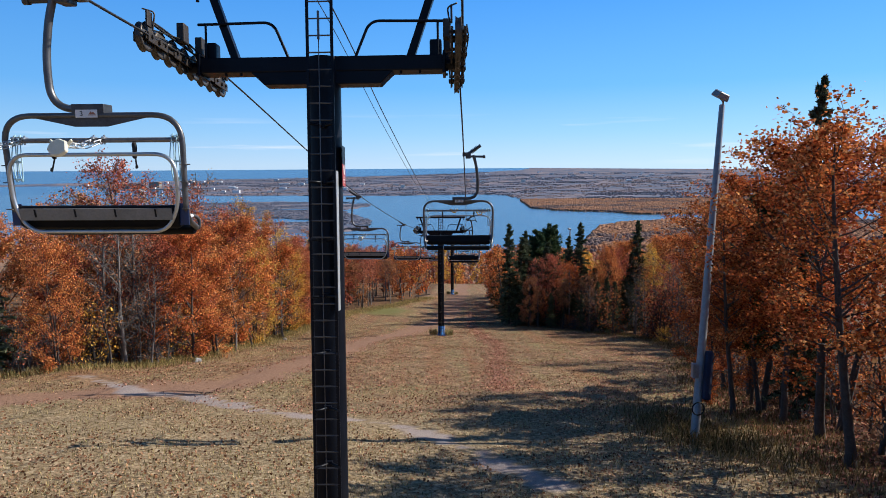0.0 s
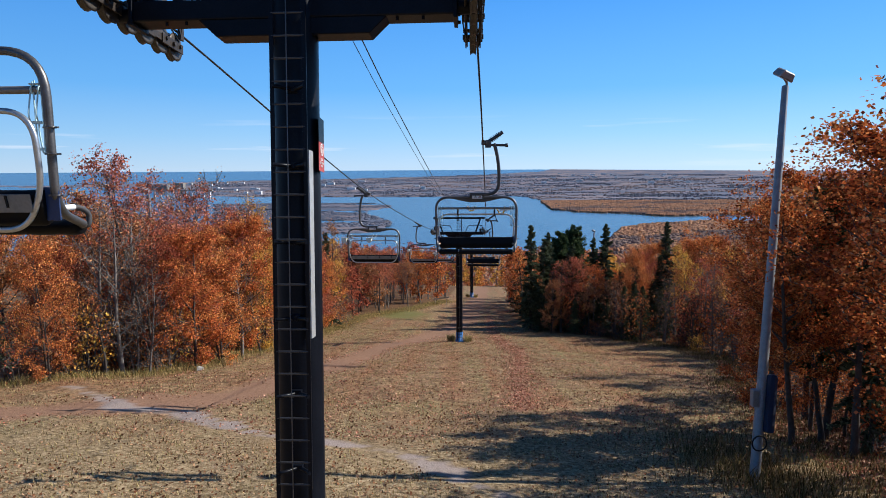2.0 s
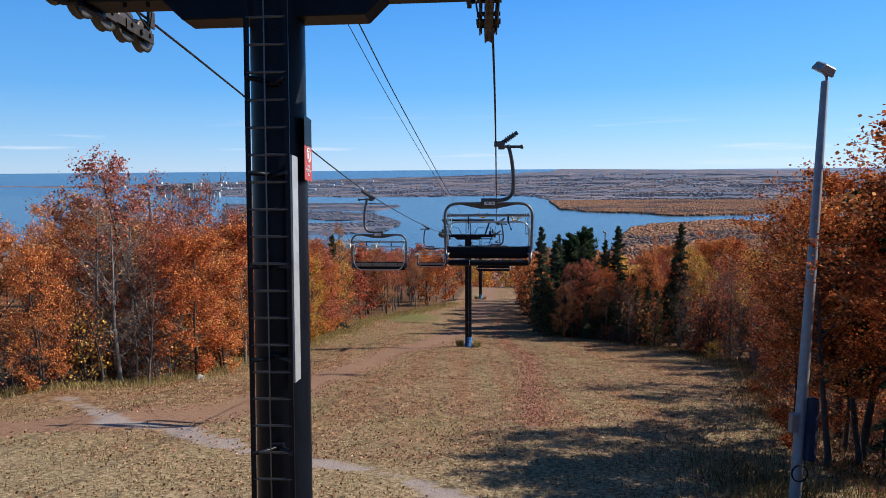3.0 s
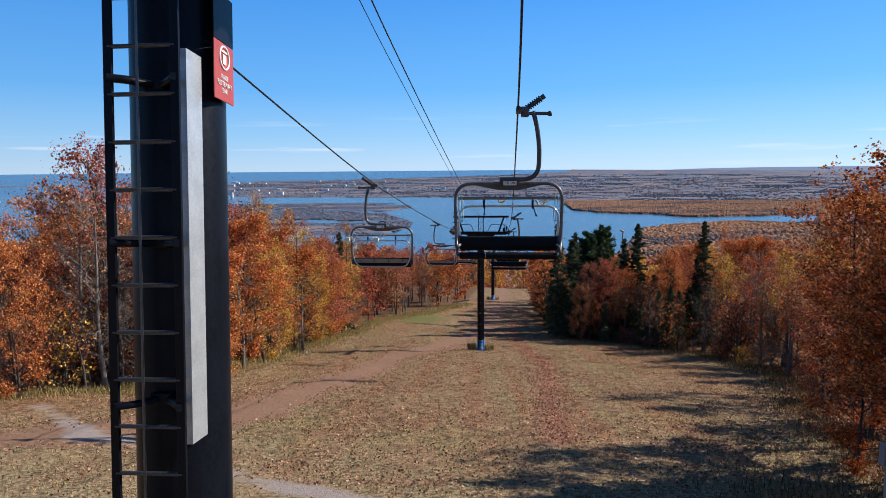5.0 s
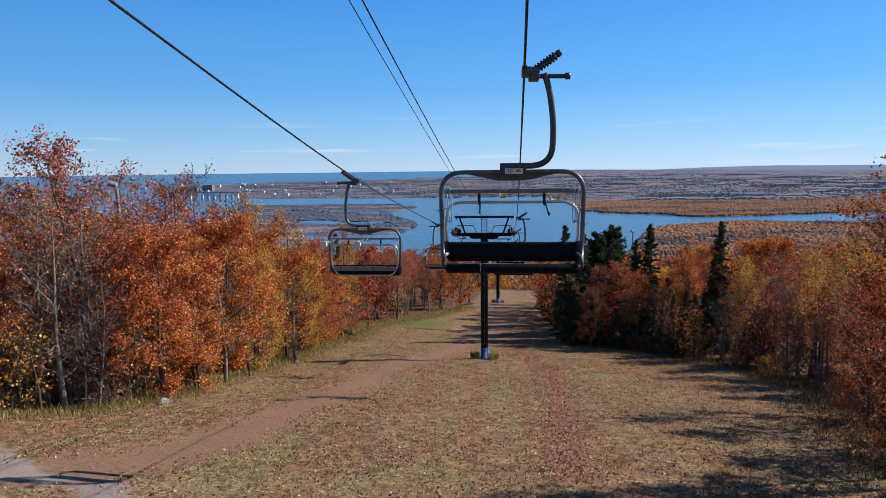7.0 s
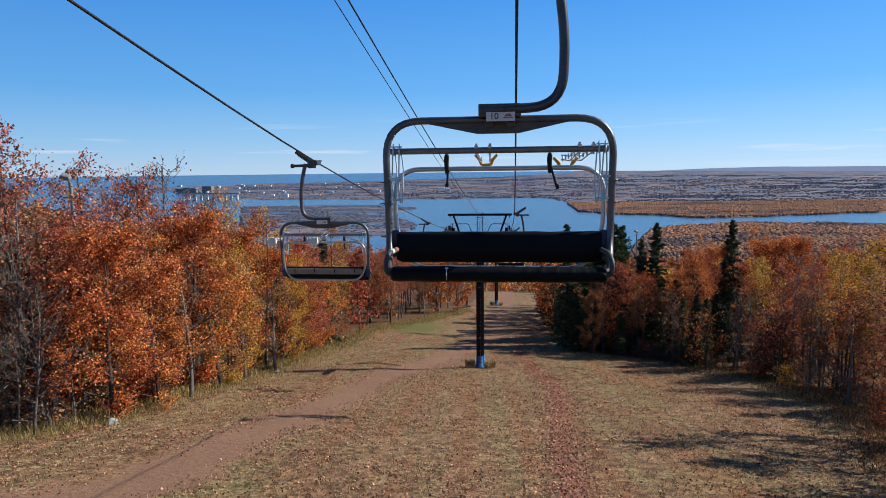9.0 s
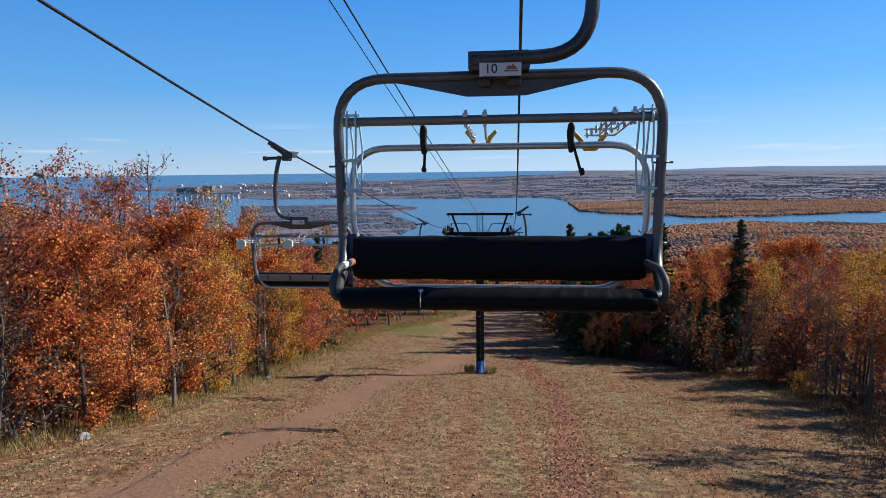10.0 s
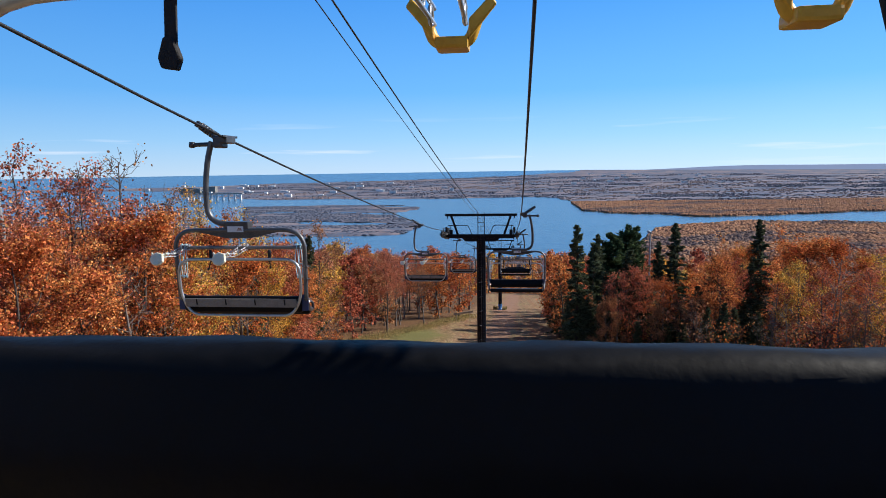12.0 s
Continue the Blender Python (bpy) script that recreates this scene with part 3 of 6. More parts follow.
def make_water():
    m, n, l, b = nodes_of("river_and_lake_water")
    b.inputs["Base Color"].default_value = (0.012, 0.045, 0.11, 1)
    b.inputs["Roughness"].default_value = 0.22
    b.inputs["Metallic"].default_value = 0.0
    t = n.new("ShaderNodeTexNoise")
    t.inputs["Scale"].default_value, t.inputs["Detail"].default_value = 0.05, 6
    g = n.new("ShaderNodeNewGeometry")
    l.new(g.outputs["Position"], t.inputs["Vector"])
    c = ramp(n, [(0.3, (0.045, 0.09, 0.14)), (0.7, (0.065, 0.12, 0.18))])
    l.new(t.outputs["Fac"], c.inputs["Fac"])
    l.new(c.outputs["Color"], b.inputs["Base Color"])
    bp = n.new("ShaderNodeBump")
    bp.inputs["Strength"].default_value, bp.inputs["Distance"].default_value = 0.6, 1.5
    l.new(t.outputs["Fac"], bp.inputs["Height"])
    l.new(bp.outputs[0], b.inputs["Normal"])
    ys = np.concatenate([[640], np.linspace(1000, 2700, 12), np.linspace(2760, 4890, 30)])
    xs = np.linspace(-5200, 5200, 53).tolist()
    verts, faces = [], []
    for y in ys:
        z = float(base_level(y))
        for x in xs:
            verts.append((x, y, z + float(sink(x, y))))
    for j in range(len(ys) - 1):
        for i in range(len(xs) - 1):
            k = j * len(xs) + i
            faces.append((k, k + 1, k + len(xs) + 1, k + len(xs)))
    me = bpy.data.meshes.new("water")
    me.from_pydata(verts, [], faces)
    me.materials.append(m)
    return tagged(new("water", me), "calm blue river and lake beyond the valley", "water", kind="structure")


make_water()

# ---------------------------------------------------------------- the chairlift
def sheave_train(side, parent, count=8, span=3.3, tilt=0.0):
    """Wheels in a row under the rope, on a rocker beam. side: +1 or -1 outwards. Origin: the middle of the train at rope height."""
    r = 0.20
    wheel = Mesh().lathe([(0.05, -0.045), (0.13, -0.05), (0.165, -0.045), (r + 0.012, -0.045), (r - 0.012, -0.012), (r - 0.012, 0.012), (r + 0.012, 0.045), (0.165, 0.045), (0.13, 0.05), (0.05, 0.045)], Matrix(), 20)
    data = wheel.data("sheave", RIM)
    data.materials.append(RUBBER)
    ys = [(i / (count - 1) - 0.5) * (span - 2 * r) for i in range(count)]
    for y in ys:
        z = tilt * y - r - 0.01
        ob = new("sheave", data)
        ob.parent = parent
        ob.matrix_local = pose(0, y, z)
    beam = Mesh()
    m0 = pose(0, 0, -r, math.degrees(math.atan(tilt)))
    for s in (-1, 1):
        beam.box(m0 @ Vector((s * 0.085, 0, -0.02)), (0.018, span * 0.96, 0.10), 0.004, pose(0, 0, 0, math.degrees(math.atan(tilt))))
    for k in range(count // 2):
        y = (ys[2 * k] + ys[2 * k + 1]) / 2
        for s in (-1, 1):
            beam.box((s * 0.105, y, tilt * y - r - 0.03), (0.02, 0.62, 0.14), 0.01, pose(0, 0, 0, math.degrees(math.atan(tilt))))
        beam.tube([(-0.15, y, tilt * y - r - 0.03), (0.15, y, tilt * y - r - 0.03)], 0.035, 10)
    for y in ys:
        beam.tube([(-0.14, y, tilt * y - r - 0.01), (0.14, y, tilt * y - r - 0.01)], 0.028, 8)
    part("rocker_beam", beam, RUSTY, parent, "greasy dark rocker beams")
    for e in (-1, 1):
        guard = Mesh()
        y = ys[0] if e < 0 else ys[-1]
        guard.box((-0.10 * side, y + e * 0.06, tilt * y + 0.02), (0.03, 0.16, 0.22), 0.01)
        guard.tube(rounded([(-0.12 * side, y, tilt * y - 0.12), (-0.16 * side, y, tilt * y + 0.14), (-0.02 * side, y + e * 0.1, tilt * y + 0.16)], 0.06), 0.012, 6)
        part("rope_catcher", guard, RUSTY, parent)
    for k in (-0.55, 0.15, 0.75):
        part("hydraulic_block", Mesh().box((-0.17 * side, k, tilt * k + 0.12), (0.12, 0.20, 0.30), 0.02), RUSTY, parent)
    hose = Mesh()
    hose.tube(rounded([(0.12, ys[0], -0.1), (0.18, -0.4, 0.06), (0.14, 0.3, -0.05), (0.15, 0.9, 0.04), (0.1, ys[-1], -0.15)], 0.3), 0.012, 5)
    part("cable", hose, RUBBER, parent)


def tower(height, train_tilt, sleeve=0.9, rungs=None):
    """A lift tower: origin at the foot; height: to the middle of the cross-arm."""
    t = thing("lift_tower", "navy black steel chairlift tower with ladder and blue base", "lift tower", "lift towers")
    h = height
    part("pipe", Mesh().lathe([(0.29, -0.6), (0.29, 0.75), (0.288, 0.76), (0.283, h - 0.5), (0.283, h + 0.05)], pose(0, 0, 0, 0, -90), 40), NAVY, t)
    base = Mesh().lathe([(0.44, -0.05), (0.44, 0.05), (0.305, 0.09), (0.305, sleeve), (0.294, sleeve + 0.02)], pose(0, 0, 0, 0, -90), 32)
    for k in range(10):
        a = 2 * math.pi * k / 10
        base.tube([(0.385 * math.cos(a), 0.385 * math.sin(a), 0.04), (0.385 * math.cos(a), 0.385 * math.sin(a), 0.13)], 0.02, 6)
    part("base_sleeve", base, BLUE, t, "blue painted base with bolts")
    part("footing", Mesh().lathe([(0.6, -0.9), (0.6, -0.08), (0.55, -0.03), (0.0, -0.03)], pose(0, 0, 0, 0, -90), 24), CONCRETE, t)
    arm = Mesh()
    arm.box((0.0, 0, h - 0.06), (4.1, 0.34, 0.25), 0.02)
    arm.prism([(-1.19, 0.0), (-0.96, -0.22), (0.96, -0.22), (1.19, 0.0)], 0.30, Matrix.Translation((0, 0, h - 0.17)), 0.01)
    for x in (-1.6, -1.35, 1.3, 1.62):
        arm.tube([(x, -0.1, h - 0.23), (x, -0.1, h - 0.17)], 0.02, 6)
    for s in (-1, 1):
        arm.box((s * 2.02, 0, h - 0.06), (0.05, 0.42, 0.36), 0.012)
        for dy in (-0.14, 0.14):
            for dz in (-0.19, 0.07):
                arm.tube([(s * 1.99, dy, h + dz), (s * 2.08, dy, h + dz)], 0.022, 6)
        arm.tube([(s * 2.0, 0, h - 0.06), (s * 2.30, 0, h - 0.05)], 0.09, 14)
        arm.box((s * 1.88, 0.05, h + 0.20), (0.20, 0.22, 0.30), 0.03)
    part("cross_arm", arm, NAVY, t)
    top = Mesh()
    for s in (-1, 1):
        top.box((0, 0, h + 1.27), (4.5, 0.14, 0.16), 0.012) if s > 0 else None
        v0, v1 = Vector((s * 1.45, 0, h + 0.04)), Vector((s * 1.86, 0, h + 1.22))
        mid, d = (v0 + v1) / 2, v1 - v0
        top.box(mid, (0.13, 0.16, d.length), 0.012, pose(0, 0, 0, 0, s * math.degrees(math.atan2(0.41, 1.18)), 0))
        top.tube(rounded([(s * 2.1, 0.02, h + 1.2), (s * 2.1, 0.02, h + 1.05)], 0.02), 0.03, 8)
    part("lifting_frame", top, NAVY, t)
    for s in (-1, 1):
        rail = Mesh()
        rail.tube(rounded([(s * 2.05, -0.12, h + 0.62), (s * 0.80, -0.12, h + 0.64), (s * 0.55, -0.12, h + 0.04)], 0.17), 0.024, 8)
        rail.tube([(s * 1.92, -0.12, h + 0.62), (s * 1.92, -0.12, h + 0.04)], 0.02, 8)
        part("handrail", rail, NAVY, t)
    lad = Mesh()
    x0, x1, y = -0.155, 0.235, -0.49
    for x in (x0, x1):
        lad.box((x, y, (h + 1.4) / 2 + 0.2), (0.05, 0.022, h + 1.2), 0.004)
    part("ladder_rail", lad, NAVY, t)
    rung_data = Mesh().tube([(x0, 0, 0), (x1, 0, 0)], 0.013, 8).data("rung", rungs or NAVY)
    z = 0.505
    while z < h + 1.35:
        ob = new("rung", rung_data)
        ob.parent, ob.location = t, (0, y, z)
        z += 0.268
    z = h - 1.10
    while z > 0.6:
        brk = Mesh()
        brk.tube(rounded([(x0, y - 0.02, z), (x0 + 0.09, y + 0.03, z), (0.04, -0.30, z - 0.005), (0.20, y + 0.03, z), (x1, y - 0.02, z)], 0.05), 0.024, 6)
        brk.box((0.03, -0.31, z), (0.13, 0.08, 0.07), 0.008)
        part("ladder_bracket", brk, NAVY, t)
        z -= 0.925
    safe = Mesh().tube([(0.03, y - 0.03, 0.5), (0.03, y - 0.03, h + 0.55)], 0.008, 6)
    safe.box((0.03, y - 0.03, h + 0.45), (0.035, 0.05, 0.45), 0.01)
    part("safety_cable", safe, STEEL, t)
    for s in (-1, 1):
        tr = new("sheave_train")
        tr.parent, tr.location = t, (2.24 if s > 0 else -2.29, 0, h + 0.21)
        sheave_train(s, tr, 8, 3.3, train_tilt)
    return t


def channel_and_sign(t):
    """The cable channel and the notice that the first tower carries."""
    ch = Mesh().prism([(0.212, -0.400), (0.254, -0.400), (0.254, -0.215), (0.212, -0.215), (0.212, -0.223), (0.246, -0.223), (0.246, -0.392), (0.212, -0.392)], 2.28, Matrix.Translation((0, 0, 5.0)) @ pose(0, 0, 0, 90) @ Matrix.Diagonal((1, -1, -1, 1)), 0.001)
    part("cable_channel", ch, GALV, t, "bare galvanised cable channel")
    m = pose(0.315, -0.04, 6.19, 0, 0, 91)
    sign = new("notice")
    sign.parent, sign.matrix_local = t, m
    part("plate", Mesh().box((0, 0, -0.10), (0.29, 0.006, 0.36), 0.002), RED, sign, "faded red notice plate")
    part("upper_plate", Mesh().box((0, 0, 0.235), (0.29, 0.006, 0.30), 0.002), NAVY, sign, "blank dark plate above the notice")
    lettering("wording", "RAISE\nRESTRAINT\nBAR", 0.042, pose(0, -0.0055, -0.175, 90), WHITE, sign)
    ring = Mesh().loop([(0.07 * math.cos(a), -0.0055, -0.01 + 0.07 * math.sin(a)) for a in [2 * math.pi * k / 32 for k in range(32)]], 0.007, 6)
    ring.box((0, -0.006, -0.02), (0.05, 0.004, 0.06), 0.0015)
    ring.box((0, -0.006, 0.028), (0.085, 0.004, 0.013), 0.0015)
    part("pictogram", ring, WHITE, sign)
    tagged(sign, "red notice with white wording and a round pictogram")
    stub = Mesh().box((0.292, -0.03, 6.19), (0.036, 0.05, 0.40), 0.006)
    part("notice_bracket", stub, NAVY, t)


def chair(number, lane, hang=0.0):
    """A four-seat chair. Origin: on the rope at the grip. The seat looks along -y; x to the right from there; lane: outward side."""
    c = thing("lift_chair", "four-seat steel chairlift chair with black padded seat and raised restraint bar", "lift chair", "lift chairs")
    cx, top = (-0.18 if lane > 0 else -0.16), -1.46                        # the bail's middle, below and beside the rope
    grip = new("grip")
    grip.parent = c
    body = Mesh()
    body.box((0.03, 0, 0.0), (0.14, 0.34, 0.12), 0.02)
    body.box((0.14, 0.02, -0.03), (0.16, 0.22, 0.20), 0.025)
    body.box((0.0, 0, 0.05), (0.07, 0.52, 0.035), 0.012)
    body.tube([(0.12, 0, -0.06), (0.62, 0.0, -0.07)], 0.035, 10)
    body.lathe([(0.0, 0.60), (0.05, 0.60), (0.05, 0.67), (0.0, 0.67)], pose(0, 0, -0.07), 12)
    part("jaw", body, DARKSTEEL, grip)
    spring = Mesh()
    spring.tube([(0.16, 0.02, 0.03), (0.47, 0.02, 0.24)], 0.045, 12)
    for k in range(7):
        p = Vector((0.19, 0.02, 0.05)).lerp(Vector((0.44, 0.02, 0.22)), k / 6)
        spring.lathe([(0.03, -0.012), (0.068, -0.012), (0.068, 0.012), (0.03, 0.012)], Matrix.Translation(p) @ pose(0, 0, 0, 0, -34), 12)
    spring.box((0.50, 0.02, 0.26), (0.07, 0.07, 0.10), 0.015, pose(0, 0, 0, 0, -34))
    part("spring", spring, DARKSTEEL, grip)
    hg = Mesh()
    ax = 0.42
    path = rounded([(ax - 0.12, 0, -0.02), (ax - 0.04, 0.01, -0.30), (ax + 0.02, 0.03, -0.75), (ax, 0.04, -1.36), (cx - 0.16, 0.06, -1.385)], 0.36, 8)
    hg.tube(path, 0.046, 14)
    part("hanger_arm", hg, STEEL if lane < 0 else DARKSTEEL, c)
    blk = Mesh().box((cx + 0.02, 0.13, top + 0.075), (0.40, 0.20, 0.12), 0.012)
    part("hanger_block", blk, DARKSTEEL, c)
    bx, bz = 1.108, -2.86
    bail = Mesh()
    bail.tube(rounded([(cx - 0.95, -0.29, bz - 0.015), (cx - 1.02, -0.26, bz - 0.01), (cx - bx + 0.03, 0.16, bz + 0.14), (cx - bx, 0.20, top), (cx + bx, 0.20, top), (cx + bx - 0.03, 0.16, bz + 0.14), (cx + 1.02, -0.26, bz - 0.01), (cx + 0.95, -0.29, bz - 0.015)], 0.36, 8), 0.035, 12)
    part("bail", bail, STEEL, c, "bent grey steel tube bail")
    gus = Mesh().prism([(-0.76, 0.0), (-0.62, -0.025), (-0.20, -0.115), (0.20, -0.115), (0.62, -0.025), (0.76, 0.0)], 0.016, Matrix.Translation((cx, 0.20, top - 0.02)), 0.002)
    for x in (-0.10, 0.10):
        gus.box((cx + x + 0.02, 0.155, top - 0.05), (0.09, 0.07, 0.05), 0.01)
        gus.tube([(cx + x + 0.02, 0.11, top - 0.055), (cx + x + 0.02, 0.21, top - 0.055)], 0.014, 8)
    part("gusset", gus, DARKSTEEL, c)
    plate = new("number_plate")
    plate.parent, plate.location = c, (cx + 0.03, 0.022, top + 0.018)
    for yy, turn in ((-0.001, 0), (0.215, 180)):
        side = part("plate", Mesh().box((0, yy, 0), (0.27, 0.005, 0.095), 0.0015), WHITE, plate, "white number plate")
        if number:
            lettering("number", number, 0.085, pose(-0.06 if not turn else 0.06, yy + (-0.0045 if not turn else 0.0045), -0.003, 90, 0, turn), INK, plate)
        logo = Mesh()
        sg = -1 if not turn else 1
        logo.prism([(-0.04, -0.012), (-0.015, 0.015), (0.0, 0.004), (0.012, 0.022), (0.04, -0.012)], 0.002, Matrix.Translation((-sg * 0.07, yy + sg * 0.0036, 0.006)), 0)
        logo.box((-sg * 0.07, yy + sg * 0.0036, -0.016), (0.09, 0.002, 0.010), 0)
        part("emblem", logo, ORANGE_INK, plate)
    # raised restraint bar with footrests
    zc, yc = top - 0.295, 0.13
    bar = Mesh().tube([(cx - 1.045, yc, zc), (cx + 1.045, yc, zc)], 0.031, 12)
    part("restraint_bar", bar, BAR_STEEL, c, "weathered steel restraint bar, raised")
    for s in (-1, 1):
        clamp = Mesh()
        for dx in (-0.03, 0.03):
            x = cx + s * 0.985 + dx
            clamp.lathe([(0.032, -0.007), (0.040, -0.007), (0.040, 0.007), (0.032, 0.007)], Matrix.Translation((x, yc, zc)), 12)
            clamp.tube([(x, yc - 0.012, zc + 0.03), (x, yc - 0.012, zc + 0.075)], 0.006, 6)
            clamp.tube([(x, yc + 0.014, zc + 0.03), (x, yc + 0.014, zc + 0.065)], 0.006, 6)
        clamp.box((cx + s * 0.985, yc, zc + 0.045), (0.11, 0.05, 0.012), 0.004)
        part("bar_clamp", clamp, CYAN, c, "pale teal bar clamp with bolts")
        link = Mesh()
        x = cx + s * 0.985
        for dx in (-0.032, 0.032):
            link.loop(rounded([(x + dx - 0.012, yc + 0.02, zc - 0.02), (x + dx + 0.014, yc + 0.02, zc - 0.02), (x + dx + 0.026, yc + 0.05, zc - 0.20), (x + dx + 0.014, yc + 0.04, zc - 0.27), (x + dx + 0.024, yc + 0.03, zc - 0.34), (x + dx + 0.006, yc + 0.03, zc - 0.50), (x + dx - 0.012, yc + 0.03, zc - 0.50), (x + dx - 0.026, yc + 0.04, zc - 0.30)], 0.05, 4, True), 0.007, 6)
        for z in (-0.26, -0.47):
            link.box((x, yc + 0.04, zc + z), (0.085, 0.012, 0.025), 0.004)
            link.tube([(x, yc + 0.03, zc + z), (x + s * 0.09, yc + 0.03, zc + z)], 0.010, 8)
        part("restraint_link", link, CYAN, c, "pale teal restraint link")
        for z in (zc - 0.30, zc - 0.51, zc - 0.84):
            cl = Mesh()
            cl.lathe([(0.034, -0.007), (0.042, -0.007), (0.042, 0.007), (0.034, 0.007)], Matrix.Translation((cx + s * bx, 0.185, z)) @ pose(0, 0, 0, 0, 90), 14)
            cl.box((cx + s * (bx + 0.05), 0.185, z), (0.028, 0.022, 0.014), 0.003)
            cl.box((cx + s * (bx - 0.05), 0.185, z), (0.028, 0.022, 0.014), 0.003)
            part("tube_clamp", cl, STEEL, c)
    for fx, turn, at, reach in (((-0.14, 0.0, 0.0, 0.98), (0.74, 0.10, -0.04, 0.58)) if lane > 0 else ((-0.04, 0.0, 0.13, 0.55), (0.96, 0.0, 0.15, 0.55))):
        foot = new("footrest")
        foot.parent, foot.location = c, (cx + fx, yc, zc)
        fr = Mesh()
        d = turn
        for dx in (-0.065, 0.065):
            a, e = Vector((dx + d, 0.0, -0.02)), Vector((dx * 0.7 + at, 0.95 * reach, -0.09))
            for off in (0.0, 0.045):
                fr.tube([a + Vector((0, 0, off)), a.lerp(e, 0.5) + Vector((0, 0, off - 0.05)), e + Vector((0, 0, off))], 0.007, 5)
            for k in range(6):
                p = a.lerp(e, (k + 0.5) / 6) + Vector((0, 0, -0.02))
                fr.loop([p + Vector((0, 0.03 * math.cos(w), 0.022 + 0.026 * math.sin(w))) for w in [2 * math.pi * q / 10 for q in range(10)]], 0.006, 4)
            fr.box(a + Vector((0, 0.0, 0.05)), (0.035, 0.09, 0.03), 0.006)
            fr.tube([a + Vector((0, 0, -0.03)), a + Vector((0, 0, 0.085))], 0.012, 6)
        part("frame", fr, ALU, foot, "bare aluminium footrest frame")
        pad = Mesh()
        if lane < 0:
            pad.prism([(-0.12, -0.05), (-0.10, 0.07), (-0.01, 0.10), (0.08, 0.06), (0.11, -0.03), (0.04, -0.11), (-0.05, -0.11)], 0.06, Matrix.Translation((at + 0.02, reach + 0.03, -0.10)) @ pose(0, 0, 0, 20), 0.012)
        px, low = at, (0.05 if reach == 0.58 else 0.0)
        pad.tube(rounded([(px - 0.075, reach, -0.07 - low), (px - 0.052, reach, -0.135 - low), (px + 0.052, reach, -0.135 - low), (px + 0.075, reach, -0.07 - low)], 0.03), 0.018, 8)
        for s in (-1, 1):
            pad.prism([(s * 0.05, -0.13), (s * 0.135, -0.03), (s * 0.118, -0.005), (s * 0.052, -0.07)], 0.018, Matrix.Translation((px, 0.98 * reach, -low)), 0.004)
        pad.box((px, 1.02 * reach, -0.135 - low), (0.10, 0.10, 0.035), 0.01)
        # return lane: pad colour is paled to look sunlit
        part("foot_pad", pad, YELLOW if lane > 0 else SUNLIT_CREAM, foot, "yellow plastic foot pad" if lane > 0 else "plastic foot pad coloured cream as if sunlit")
    # frame of the backrest
    hx, low = 1.03, (-0.06 if lane > 0 else -0.01)
    hoop = Mesh().loop(rounded([(cx - hx, 0.28, -1.93), (cx + hx, 0.28, -1.93), (cx + hx, 0.24, bz + 0.32), (cx + hx - 0.16, 0.22, bz + low), (cx - hx + 0.16, 0.22, bz + low), (cx - hx, 0.24, bz + 0.32)], 0.26, 8, True), 0.024, 10)
    part("back_frame", hoop, ALU, c, "pale grey tube frame behind the backrest")
    for x in (-0.50, 0.50):
        st = Mesh()
        st.prism([(-0.016, 0.085), (0.012, 0.09), (0.026, 0.06), (0.020, -0.02), (0.030, -0.085), (0.012, -0.115), (-0.012, -0.11), (-0.020, -0.05), (-0.026, 0.03)], 0.045, Matrix.Translation((cx + x, 0.185, -1.87)), 0.007)
        a = Vector((cx + x + 0.015, 0.15, -1.97))
        e = a + Vector((0.06 if x > 0 else -0.01, 0, -0.14 if x > 0 else -0.11))
        st.box((a + e) / 2, (0.02, 0.006, 0.2 if x > 0 else 0.13), 0.002, pose(0, 0, 0, 0, -16 if x > 0 else 3))
        st.prism([(-0.008, 0.026), (0.008, 0.026), (0.019, -0.006), (0.012, -0.024), (-0.014, -0.020), (-0.018, -0.004)], 0.014, Matrix.Translation(e), 0.002)
        part("strap", st, WEBBING, c, "black webbing strap")
    # backrest and seat
    back = Mesh()
    sec = [(0.085, -0.285), (0.11, -0.12), (0.13, 0.02), (0.136, 0.042), (0.15, 0.062), (0.175, 0.074), (0.215, 0.075), (0.245, 0.055), (0.25, 0.02), (0.235, -0.05), (0.19, -0.26), (0.15, -0.305), (0.11, -0.303)]
    xs = [-1.005, -1.0, -0.96] + [-0.9 + 0.075 * k for k in range(25)] + [0.96, 1.0, 1.005]
    verts, faces = [], []
    for i, x in enumerate(xs):
        k = 0.80 if abs(x) > 1.003 else (0.93 if abs(x) > 0.99 else 1.0)
        for j, (y, z) in enumerate(sec):
            w = 0.002 * math.sin(x * 9.1 + j) + 0.002 * math.sin(x * 23 + 2 * j)
            verts.append((cx + x, 0.165 + (y - 0.165) * k + w, -2.55 + (z - 0.075) * 0.78 * k + w))
    nn = len(sec)
    for i in range(len(xs) - 1):
        for j in range(nn):
            faces.append((i * nn + j, i * nn + (j + 1) % nn, (i + 1) * nn + (j + 1) % nn, (i + 1) * nn + j))
    faces += [tuple(range(nn))[::-1], tuple((len(xs) - 1) * nn + j for j in range(nn))]
    back.add(verts, faces, True)
    part("backrest", back, VINYL, c, "black vinyl backrest pad")
    pan = Mesh()
    pan.box((cx, 0.262, -2.655), (1.9, 0.012, 0.15), 0.004, pose(0, 0, 0, -12))
    part("back_panel", pan, PANEL, c, "grey panel behind the backrest")
    for x in (-0.75, -0.25, 0.25, 0.75):
        clips = Mesh()
        clips.box((cx + x, 0.275, -2.64), (0.02, 0.012, 0.10), 0.003, pose(0, 0, 0, -12))
        part("panel_clip", clips, RUBBER, c)
    seat = Mesh()
